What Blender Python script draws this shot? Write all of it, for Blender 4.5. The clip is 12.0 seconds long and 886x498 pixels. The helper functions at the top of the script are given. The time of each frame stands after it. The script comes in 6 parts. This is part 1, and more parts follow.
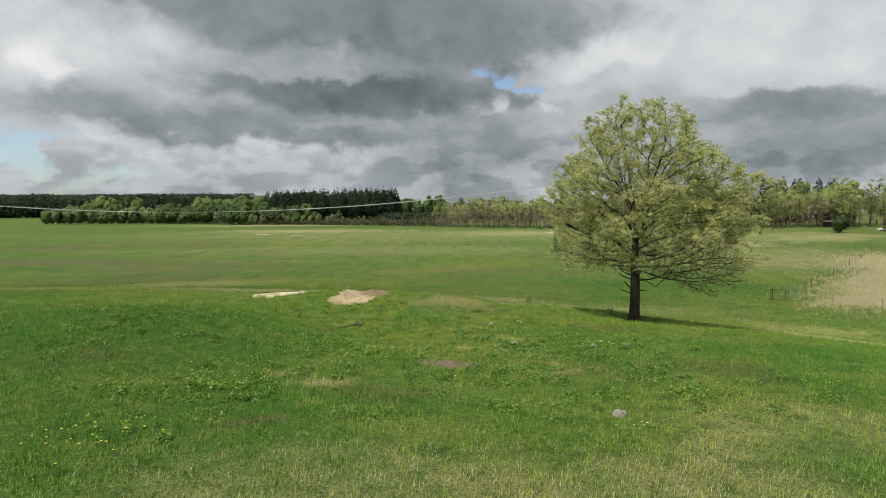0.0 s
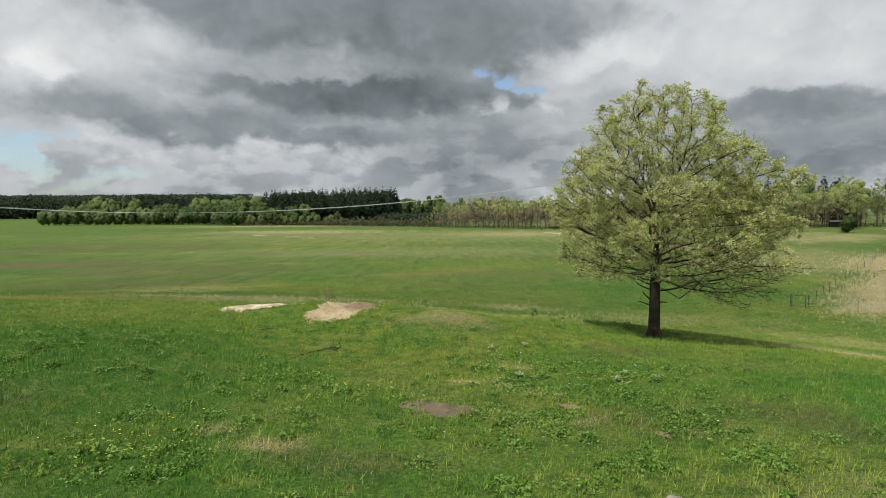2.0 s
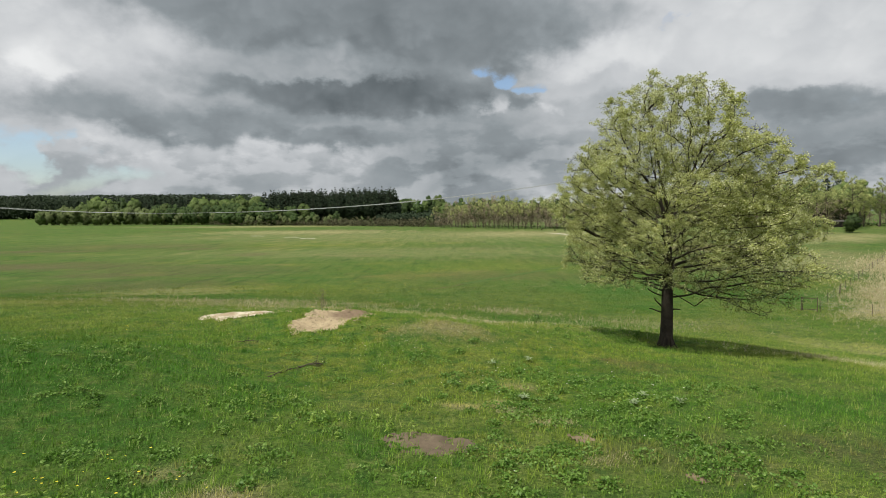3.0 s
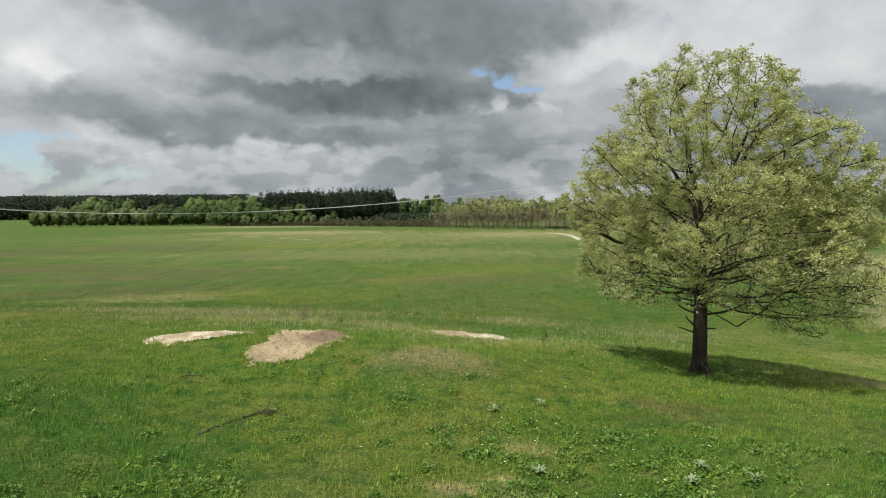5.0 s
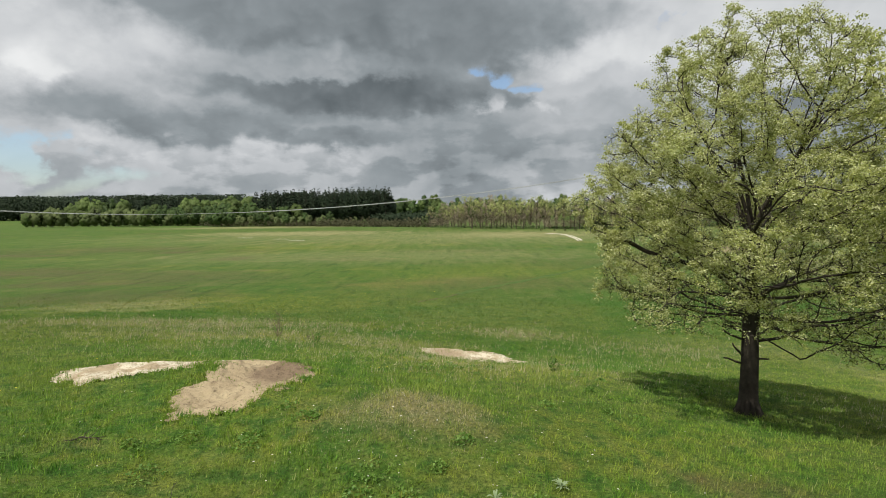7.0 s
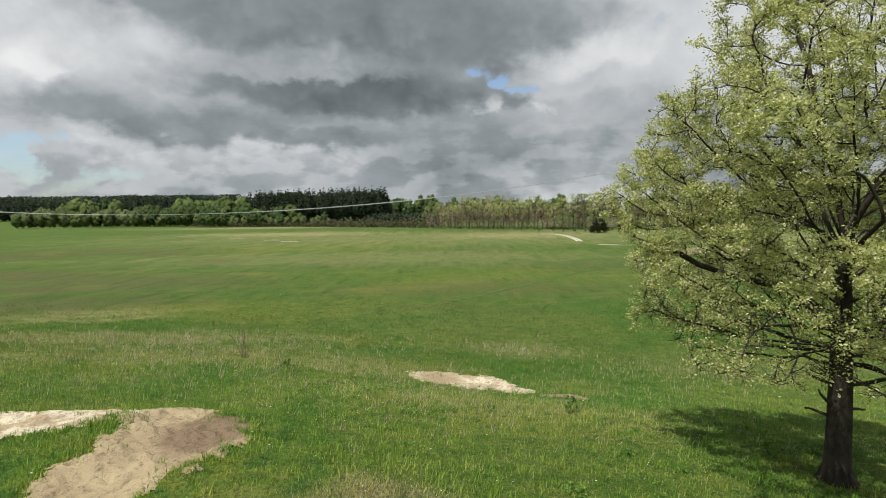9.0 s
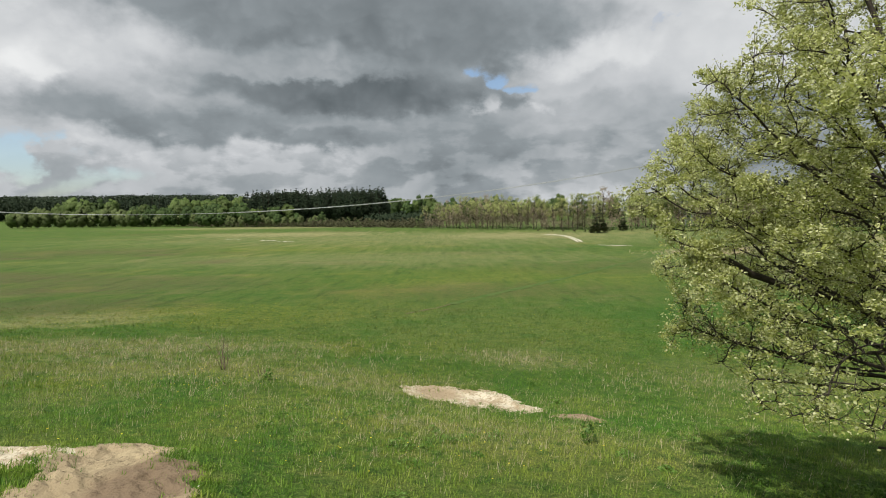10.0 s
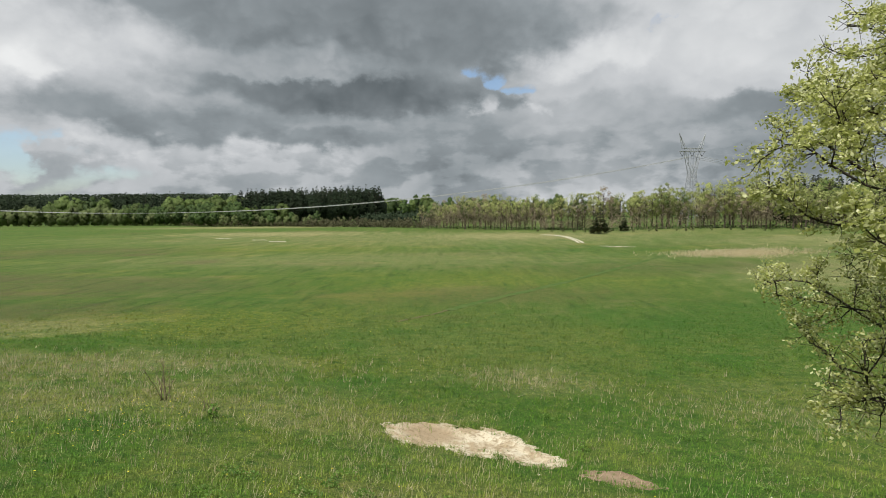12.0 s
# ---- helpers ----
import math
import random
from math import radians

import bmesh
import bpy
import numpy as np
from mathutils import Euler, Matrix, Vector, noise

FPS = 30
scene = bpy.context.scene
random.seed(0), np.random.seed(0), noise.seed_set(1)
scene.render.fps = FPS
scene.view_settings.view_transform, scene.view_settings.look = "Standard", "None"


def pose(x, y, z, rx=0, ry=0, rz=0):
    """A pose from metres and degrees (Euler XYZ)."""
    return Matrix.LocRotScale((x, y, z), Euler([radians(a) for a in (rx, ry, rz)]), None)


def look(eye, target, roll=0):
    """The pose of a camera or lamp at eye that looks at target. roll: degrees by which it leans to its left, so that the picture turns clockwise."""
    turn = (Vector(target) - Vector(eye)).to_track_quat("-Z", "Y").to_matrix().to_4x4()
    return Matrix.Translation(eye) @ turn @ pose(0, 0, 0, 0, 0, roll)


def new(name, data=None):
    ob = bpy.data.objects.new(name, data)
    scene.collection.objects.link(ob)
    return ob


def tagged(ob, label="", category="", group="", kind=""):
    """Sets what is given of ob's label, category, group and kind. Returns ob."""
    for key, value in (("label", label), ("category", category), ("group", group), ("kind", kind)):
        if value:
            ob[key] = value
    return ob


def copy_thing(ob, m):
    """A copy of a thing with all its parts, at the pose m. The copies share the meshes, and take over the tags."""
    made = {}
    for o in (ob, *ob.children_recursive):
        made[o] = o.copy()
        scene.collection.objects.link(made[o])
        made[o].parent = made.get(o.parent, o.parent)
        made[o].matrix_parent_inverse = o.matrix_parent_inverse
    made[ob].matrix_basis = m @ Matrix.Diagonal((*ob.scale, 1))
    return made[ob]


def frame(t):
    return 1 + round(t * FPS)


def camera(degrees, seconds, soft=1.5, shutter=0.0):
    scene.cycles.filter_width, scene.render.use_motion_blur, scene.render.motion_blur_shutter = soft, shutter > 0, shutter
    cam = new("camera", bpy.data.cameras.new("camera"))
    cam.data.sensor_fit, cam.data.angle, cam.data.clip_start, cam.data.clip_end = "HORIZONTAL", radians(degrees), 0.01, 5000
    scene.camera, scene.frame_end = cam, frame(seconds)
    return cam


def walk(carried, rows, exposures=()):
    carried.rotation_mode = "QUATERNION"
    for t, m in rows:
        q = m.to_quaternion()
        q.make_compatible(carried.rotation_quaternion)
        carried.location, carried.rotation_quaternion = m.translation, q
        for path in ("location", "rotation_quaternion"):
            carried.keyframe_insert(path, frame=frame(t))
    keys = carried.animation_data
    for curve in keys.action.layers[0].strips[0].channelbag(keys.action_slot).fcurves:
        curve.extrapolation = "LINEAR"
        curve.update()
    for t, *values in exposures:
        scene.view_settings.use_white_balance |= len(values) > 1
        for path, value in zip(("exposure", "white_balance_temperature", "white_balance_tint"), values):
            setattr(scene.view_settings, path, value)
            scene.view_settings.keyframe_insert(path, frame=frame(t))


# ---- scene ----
import collections

cam = camera(74.1, 12.0, soft=0.9)
PATH = [
    (0, pose(0.053, 0.017, 8.774, 86.508, 0.280, 0.069)),
    (0.5, pose(0.135, 1.390, 8.798, 86.519, 0.302, 0.074)),
    (1, pose(0.247, 2.766, 8.825, 86.524, 0.324, 0.081)),
    (1.5, pose(0.367, 4.153, 8.853, 86.526, 0.345, 0.086)),
    (2, pose(0.486, 5.558, 8.882, 86.524, 0.368, 0.090)),
    (2.5, pose(0.599, 6.985, 8.912, 86.520, 0.391, 0.090)),
    (3, pose(0.704, 8.436, 8.943, 86.515, 0.416, 0.085)),
    (3.5, pose(0.804, 9.911, 8.976, 86.508, 0.442, 0.074)),
    (4, pose(0.902, 11.413, 9.009, 86.501, 0.469, 0.056)),
    (4.5, pose(1.003, 12.939, 9.044, 86.494, 0.497, 0.031)),
    (5, pose(1.110, 14.490, 9.080, 86.487, 0.526, -0.001)),
    (5.5, pose(1.224, 16.065, 9.116, 86.482, 0.555, -0.041)),
    (6, pose(1.344, 17.660, 9.151, 86.477, 0.583, -0.089)),
    (6.5, pose(1.470, 19.277, 9.183, 86.474, 0.611, -0.144)),
    (7, pose(1.596, 20.913, 9.212, 86.473, 0.635, -0.206)),
    (7.5, pose(1.718, 22.568, 9.235, 86.473, 0.657, -0.274)),
    (8, pose(1.830, 24.243, 9.250, 86.475, 0.673, -0.347)),
    (8.5, pose(1.925, 25.938, 9.255, 86.478, 0.684, -0.423)),
    (9, pose(2.000, 27.654, 9.246, 86.483, 0.687, -0.503)),
    (9.5, pose(2.051, 29.394, 9.223, 86.489, 0.680, -0.582)),
    (10, pose(2.082, 31.162, 9.182, 86.496, 0.663, -0.661)),
    (10.5, pose(2.101, 32.962, 9.121, 86.504, 0.632, -0.737)),
    (11, pose(2.125, 34.801, 9.041, 86.511, 0.585, -0.807)),
    (11.5, pose(2.183, 36.685, 8.939, 86.519, 0.521, -0.869)),
    (12, pose(2.316, 38.623, 8.817, 86.526, 0.436, -0.921)),
]
walk(cam, PATH)

# ---- world, sun ----
SUN_EL, SUN_AZ = 58.0, 222.0      # degrees; azimuth clockwise from +y, the side the light comes from
scene.view_settings.exposure = 0.0


def node(nt, kind):
    return nt.nodes.new(kind)


def link(nt, a, b):
    nt.links.new(a, b)


def feed(nt, socket, value):
    """Link a socket, or set a plain value."""
    if isinstance(value, bpy.types.NodeSocket):
        nt.links.new(value, socket)
    elif isinstance(value, (tuple, list)) and len(value) == 3 and socket.type == "RGBA":
        socket.default_value = (*value, 1.0)
    else:
        socket.default_value = value


def calc(nt, op, a, b=0.0, clamp=False):
    n = node(nt, "ShaderNodeMath")
    n.operation, n.use_clamp = op, clamp
    feed(nt, n.inputs[0], a)
    feed(nt, n.inputs[1], b)
    return n.outputs[0]


def fbm(nt, vec, scale, detail=4.0, rough=0.55, warp=0.0):
    n = node(nt, "ShaderNodeTexNoise")
    feed(nt, n.inputs["Vector"], vec)
    n.inputs["Scale"].default_value = scale
    n.inputs["Detail"].default_value = detail
    n.inputs["Roughness"].default_value = rough
    n.inputs["Distortion"].default_value = warp
    return n.outputs["Fac"]


def ramp(nt, value, lo, hi, a=0.0, b=1.0):
    """Smooth step of a value from lo..hi to a..b."""
    n = node(nt, "ShaderNodeMapRange")
    n.interpolation_type = "SMOOTHSTEP"
    feed(nt, n.inputs["Value"], value)
    for key, v in (("From Min", lo), ("From Max", hi), ("To Min", a), ("To Max", b)):
        feed(nt, n.inputs[key], v)
    return n.outputs["Result"]


def blend(nt, fac, a, b, mode="MIX"):
    n = node(nt, "ShaderNodeMix")
    n.data_type, n.blend_type = "RGBA", mode
    feed(nt, n.inputs[0], fac)
    feed(nt, n.inputs[6], a)
    feed(nt, n.inputs[7], b)
    return n.outputs[2]


def stretch(nt, vec, scale, loc=(0, 0, 0)):
    n = node(nt, "ShaderNodeMapping")
    feed(nt, n.inputs["Vector"], vec)
    n.inputs["Scale"].default_value = scale
    n.inputs["Location"].default_value = loc
    return n.outputs[0]


def build_sky():
    """Broken spring clouds over a clear sky. Cloud bodies are given by azimuth and height in degrees."""
    w = bpy.data.worlds.new("sky")
    scene.world = w
    w.use_nodes = True
    nt = w.node_tree
    nt.nodes.clear()
    out, bg = node(nt, "ShaderNodeOutputWorld"), node(nt, "ShaderNodeBackground")
    link(nt, bg.outputs[0], out.inputs[0])
    clear = node(nt, "ShaderNodeTexSky")
    clear.sky_type, clear.sun_disc = "NISHITA", False
    clear.sun_elevation, clear.sun_rotation = radians(SUN_EL), radians(SUN_AZ)
    blue = blend(nt, 1.0, clear.outputs[0], (0.13, 0.135, 0.14), "MULTIPLY")
    d = node(nt, "ShaderNodeTexCoord").outputs["Generated"]
    sep = node(nt, "ShaderNodeSeparateXYZ")
    link(nt, d, sep.inputs[0])
    az = calc(nt, "MULTIPLY", calc(nt, "ARCTAN2", sep.outputs[0], sep.outputs[1]), 57.2958)
    up = calc(nt, "MULTIPLY", calc(nt, "ARCSINE", sep.outputs[2]), 57.2958)
    # clouds lie on a far layer, so they flatten towards the horizon
    deep = calc(nt, "DIVIDE", 1.0, calc(nt, "ADD", calc(nt, "MAXIMUM", sep.outputs[2], 0.0), 0.10))
    flat = node(nt, "ShaderNodeVectorMath")
    flat.operation = "SCALE"
    link(nt, d, flat.inputs[0])
    link(nt, deep, flat.inputs["Scale"])
    sky_map = node(nt, "ShaderNodeCombineXYZ")
    link(nt, az, sky_map.inputs[0])
    link(nt, calc(nt, "MULTIPLY", up, 1.3), sky_map.inputs[1])
    wide = fbm(nt, stretch(nt, flat.outputs[0], (1.0, 1.0, 0.3), (3.1, 0.7, 0)), 0.55, 4.0, 0.5)
    puff = fbm(nt, sky_map.outputs[0], 0.085, 6.0, 0.50)
    fine = fbm(nt, stretch(nt, sky_map.outputs[0], (1, 1, 1), (40, 17, 0)), 0.22, 7.0, 0.54)
    # heaped tops: rounded cells broken up at three sizes
    heap = 0.0
    for size, k in ((0.16, 0.5), (0.36, 0.3), (0.8, 0.2)):
        cell = node(nt, "ShaderNodeTexVoronoi")
        cell.feature = "SMOOTH_F1"
        cell.inputs["Smoothness"].default_value = 0.35
        cell.inputs["Scale"].default_value = size
        bent = node(nt, "ShaderNodeVectorMath")
        bent.operation = "ADD"
        link(nt, sky_map.outputs[0], bent.inputs[0])
        jog = node(nt, "ShaderNodeCombineXYZ")
        link(nt, calc(nt, "MULTIPLY", puff, 9.0), jog.inputs[0])
        link(nt, calc(nt, "MULTIPLY", fine, 7.0), jog.inputs[1])
        link(nt, jog.outputs[0], bent.inputs[1])
        link(nt, bent.outputs[0], cell.inputs["Vector"])
        heap = calc(nt, "ADD", heap, calc(nt, "MULTIPLY", calc(nt, "SUBTRACT", 0.55, cell.outputs["Distance"]), k))
    # wander the outlines of the bodies, broadly and finely
    for size, detail, wide_by, high_by, at in ((0.10, 7.0, 15.0, 6.0, (7, 2, 0)), (0.33, 6.0, 4.5, 2.6, (21, 8, 0))):
        drift = node(nt, "ShaderNodeTexNoise")
        link(nt, stretch(nt, sky_map.outputs[0], (1, 1, 1), at), drift.inputs["Vector"])
        drift.inputs["Scale"].default_value, drift.inputs["Detail"].default_value, drift.inputs["Roughness"].default_value = size, detail, 0.56
        both = node(nt, "ShaderNodeSeparateColor")
        link(nt, drift.outputs["Color"], both.inputs[0])
        az = calc(nt, "ADD", az, calc(nt, "MULTIPLY", calc(nt, "SUBTRACT", both.outputs[0], 0.5), wide_by))
        up = calc(nt, "ADD", up, calc(nt, "MULTIPLY", calc(nt, "SUBTRACT", both.outputs[1], 0.5), high_by))
    up = calc(nt, "ADD", up, calc(nt, "MULTIPLY", calc(nt, "SUBTRACT", heap, 0.1), -1.6))

    def body(a, e, wa, above, below, soft):
        """A cloud mass about (a, e): half width, reach above and below; soft: how wide its rim fades."""
        q = calc(nt, "DIVIDE", calc(nt, "SUBTRACT", az, a), wa)
        r = calc(nt, "SUBTRACT", up, e)
        top = calc(nt, "DIVIDE", calc(nt, "MAXIMUM", r, 0.0), above)
        r = calc(nt, "SUBTRACT", top, calc(nt, "DIVIDE", calc(nt, "MINIMUM", r, 0.0), below))
        # flat bases are crisp, tops melt away
        fade = calc(nt, "MULTIPLY", soft, calc(nt, "ADD", 1.0, calc(nt, "MULTIPLY", calc(nt, "MINIMUM", top, 1.0), 0.8)))
        far = calc(nt, "SQRT", calc(nt, "ADD", calc(nt, "MULTIPLY", q, q), calc(nt, "MULTIPLY", r, r)))
        return ramp(nt, far, calc(nt, "ADD", 1.0, fade), calc(nt, "SUBTRACT", 1.0, fade))

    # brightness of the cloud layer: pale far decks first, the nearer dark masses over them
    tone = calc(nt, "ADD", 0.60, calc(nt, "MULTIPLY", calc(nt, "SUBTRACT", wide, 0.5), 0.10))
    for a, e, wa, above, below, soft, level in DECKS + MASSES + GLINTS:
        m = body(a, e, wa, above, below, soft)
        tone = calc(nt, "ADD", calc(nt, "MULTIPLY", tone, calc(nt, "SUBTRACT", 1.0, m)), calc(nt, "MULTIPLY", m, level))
    low = fbm(nt, stretch(nt, sky_map.outputs[0], (0.8, 1.3, 1), (3, 29, 0)), 0.24, 8.0, 0.54)
    low = calc(nt, "MULTIPLY", calc(nt, "SUBTRACT", ramp(nt, low, 0.44, 0.56), 0.5), ramp(nt, sep.outputs[2], 0.20, 0.06))
    tone = calc(nt, "ADD", tone, calc(nt, "MULTIPLY", low, 0.11))
    for noise_value, k in ((puff, 0.16), (fine, 0.17)):
        tone = calc(nt, "ADD", tone, calc(nt, "MULTIPLY", calc(nt, "SUBTRACT", noise_value, 0.5), k))
    tone = calc(nt, "ADD", tone, calc(nt, "ADD", 0.045, calc(nt, "MULTIPLY", heap, 0.20)))
    tone = calc(nt, "MINIMUM", calc(nt, "MAXIMUM", tone, 0.03), 1.0)
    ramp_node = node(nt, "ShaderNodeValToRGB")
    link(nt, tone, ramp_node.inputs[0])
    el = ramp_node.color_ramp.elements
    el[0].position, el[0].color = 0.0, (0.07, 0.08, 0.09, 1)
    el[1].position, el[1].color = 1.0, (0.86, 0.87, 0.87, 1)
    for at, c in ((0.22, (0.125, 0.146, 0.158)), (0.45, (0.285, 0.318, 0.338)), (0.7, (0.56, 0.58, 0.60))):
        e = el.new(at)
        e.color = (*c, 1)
    gap = 0.0
    for a, e, wa, we, k in GAPS:
        gap = calc(nt, "MAXIMUM", gap, calc(nt, "MULTIPLY", body(a, e, wa, we, we, 0.6), k))
    gap = ramp(nt, calc(nt, "ADD", gap, calc(nt, "MULTIPLY", calc(nt, "SUBTRACT", fine, 0.5), 1.3)), 0.25, 0.95, 0.0, 0.85)
    colour = blend(nt, gap, ramp_node.outputs[0], blue)
    # grey-green land haze under the horizon
    colour = blend(nt, ramp(nt, sep.outputs[2], -0.02, 0.0), (0.12, 0.14, 0.09), colour)
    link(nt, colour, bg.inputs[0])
    bg.inputs[1].default_value = 1.0


# azimuth, height, half width, reach above and below in degrees, softness of the rim, brightness
DECKS = (
    (-33.2, 14.3, 10, 5.5, 2.8, 0.6, 0.71),
    (-32.6, 11.6, 2.9, 2.1, 1.9, 0.7, 0.88),
    (-31.2, 5.5, 13.3, 2.1, 1.9, 0.6, 0.535),
    (-18.7, 4.9, 16.3, 1.8, 1.6, 0.6, 0.575),
    (-22.6, 2.8, 32.9, 1.3, 1.5, 0.6, 0.485),
    (3.6, 2.9, 11, 1.7, 1.7, 0.6, 0.47),
    (14.1, 14.2, 10.9, 2.4, 2.4, 0.6, 0.78),
    (15.7, 14.3, 3.1, 1.3, 1.3, 0.7, 0.86),
    (30.2, 14.3, 10.7, 5.2, 3.8, 0.6, 0.72),
    (29.5, 10.9, 8, 2.2, 1.7, 0.6, 0.78),
    (15.7, 7.6, 10.2, 4.3, 4.8, 0.6, 0.52),
    (32.4, 4.7, 9.1, 3.3, 3.7, 0.6, 0.35),
)
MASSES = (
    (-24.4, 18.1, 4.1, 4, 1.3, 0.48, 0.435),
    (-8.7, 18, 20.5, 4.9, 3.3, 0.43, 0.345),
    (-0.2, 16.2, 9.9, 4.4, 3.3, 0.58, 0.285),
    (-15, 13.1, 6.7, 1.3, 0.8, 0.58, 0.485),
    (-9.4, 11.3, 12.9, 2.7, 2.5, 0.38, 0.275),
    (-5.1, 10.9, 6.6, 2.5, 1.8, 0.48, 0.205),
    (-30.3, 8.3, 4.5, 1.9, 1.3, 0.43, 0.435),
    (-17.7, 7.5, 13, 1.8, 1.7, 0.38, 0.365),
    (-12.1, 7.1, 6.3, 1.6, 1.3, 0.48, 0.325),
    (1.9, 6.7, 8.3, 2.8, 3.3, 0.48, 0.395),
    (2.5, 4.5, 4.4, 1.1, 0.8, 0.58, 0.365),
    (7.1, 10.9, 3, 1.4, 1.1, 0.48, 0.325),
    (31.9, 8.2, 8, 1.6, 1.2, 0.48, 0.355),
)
GLINTS = (
    (-15.0, 13.3, 9.8, 1.2, 0.7, 0.5, 0.5),
    (-5.1, 8.4, 10.4, 0.7, 0.5, 0.6, 0.43),
    (3.3, 10.3, 1.2, 0.7, 0.5, 0.8, 0.66),
    (10.4, 10.1, 1.0, 0.5, 0.4, 0.8, 0.66),
    (13.6, 11.7, 5.7, 1.2, 0.9, 0.6, 0.64),
    (-32.8, 11.6, 1.6, 1.0, 0.8, 0.6, 0.9),
    (29.9, 10.4, 6.2, 1.2, 0.8, 0.5, 0.68),
    (-16.7, 5.6, 10.1, 0.6, 0.6, 0.6, 0.62),
    (-30.0, 6.0, 3.7, 0.8, 0.7, 0.6, 0.7),
    (15.7, 14.1, 3.6, 1.1, 1.0, 0.6, 0.8),
)
GAPS = (
    (4.8, 13.1, 1.6, 1.1, 1.0),
    (8.2, 12.1, 2.3, 0.7, 0.85),
    (-36.5, 5.4, 2.0, 1.3, 1.0),
    (-30.5, 3.6, 4.5, 1.0, 0.62),
    (20.7, 16.0, 1.4, 0.6, 0.55),
    (-35.6, 2.1, 2.2, 0.7, 0.5),
)
build_sky()

sun = new("sun", bpy.data.lights.new("sun", "SUN"))
sun.data.energy, sun.data.angle, sun.data.color = 4.8, radians(0.55), (1.0, 0.95, 0.86)
sa, se = radians(SUN_AZ), radians(SUN_EL)
sun.matrix_world = look((0, 0, 60), (-60 * math.sin(sa) * math.cos(se), -60 * math.cos(sa) * math.cos(se), 60 - 60 * math.sin(se)))


# ---- the lie of the land ----
def step(t):
    t = np.clip(t, 0.0, 1.0)
    return t * t * (3 - 2 * t)


def hump(x, y, a, b, s, t, k):
    return k * np.exp(-(((x - a) / s) ** 2) - ((y - b) / t) ** 2)


HUMPS = ((-17, 31, 8, 7, 1.27), (-1, 42, 7, 5, 0.94), (-5, 33, 7, 5, -0.32), (12, 50, 8, 8, 0.62), (-12, 57, 9, 8, 0.18),
         (22, 40, 14, 14, 0.35), (6, 26, 9, 9, -0.25), (40, 40, 25, 30, -0.62), (2, 62, 8, 7, -0.14), (-20, 75, 14, 10, -0.17),
         (-7, 46.5, 6, 4, 1.05), (-15, 48, 5, 5, 0.44), (15.5, 46, 5, 5, -0.66), (1.5, 40.3, 3.5, 3, 0.4), (-1.5, 53.5, 4, 3.5, 0.55), (4, 63, 5, 4, -0.45))


def land(x, y):
    """Height of the meadow: a low ridge that falls to a wide flat field, which rises gently to the woods."""
    x, y = np.asarray(x, float), np.asarray(y, float)
    edge = np.clip((y - (64 - 0.5 * x - 0.005 * x * x)) / 14, -40, 40)
    z = -4.6 + 7.45 / (1 + np.exp(edge))
    for a, b, s, t, k in HUMPS:
        z = z + hump(x, y, a, b, s, t, k)
    z = z + 3.6 * step((y - 160) / 320) + 2.6 * step((x - 70) / 90) * step((y - 140) / 110) + 6 * step((y - 600) / 400)
    rough = np.sin(1.9 * x + 0.7 * y) * np.sin(1.3 * y - 0.8 * x + 1.7) + 0.7 * np.sin(0.61 * x - 0.9 * y + 0.5) * np.sin(0.8 * x + 0.43 * y)
    return z + 0.035 * rough


def wobble(x, y, k=1.0):
    """A cheap smooth wander in -1..1."""
    x, y = np.asarray(x, float) * k, np.asarray(y, float) * k
    return (np.sin(1.7 * x + 2.3 * np.sin(0.6 * y)) + np.sin(2.1 * y + 1.9 * np.sin(0.8 * x + 1.0)) + np.sin(3.7 * (x + y) + 1.3) * 0.6) / 2.6


def oval(x, y, a, b, s, t, turn=0.0):
    """1 at the middle, 0 on the rim of a ragged oval."""
    x, y = np.asarray(x, float) - a, np.asarray(y, float) - b
    c, n = math.cos(radians(turn)), math.sin(radians(turn))
    return 1 - np.hypot((x * c + y * n) / s, (y * c - x * n) / t) + 0.16 * wobble(x + a, y + b, 1.3) + 0.14 * wobble(x + b, y - a, 3.7) + 0.085 * wobble(x - b, y + a, 8.3)


# bare ground where the herd rolls: ovals of (x, y, half sizes, turn) and how deep it lies
BARE = {
    "wallow_a": (((-13.0, 46.7, 2.4, 1.9, 0), (-10.6, 47.2, 2.2, 1.8, 10)), 0.15),
    "wallow_b": (((-6.7, 42.4, 1.6, 2.1, 0), (-5.7, 44.5, 2.0, 2.4, 25), (-7.0, 47.0, 1.8, 2.2, 30)), 0.26),
    "wallow_c": (((2.1, 65.8, 2.2, 1.7, -10), (4.3, 65.3, 2.5, 1.8, -30), (6.3, 63.2, 1.9, 1.0, -50)), 0.18),
    "scrape_a": (((9.1, 59.6, 1.6, 0.95, -50),), 0.08),
    "scrape_b": (((0.2, 25.3, 1.5, 0.95, -8),), 0.08),
    "scrape_c": (((7.3, 23.1, 0.2, 0.6, 20),), 0.02),
    "scrape_f": (((4.9, 26.2, 0.34, 0.55, 10),), 0.02),
}


def bare(x, y, key):
    ovals, _ = BARE[key]
    v = oval(x, y, *ovals[0])
    for o in ovals[1:]:
        v = np.maximum(v, oval(x, y, *o))
    return v


def ground_z(x, y):
    z = land(x, y)
    for key, (_, deep) in BARE.items():
        z = z - deep * step(bare(x, y, key) / 0.7)
    return z


def gz(x, y):
    return float(ground_z(x, y))


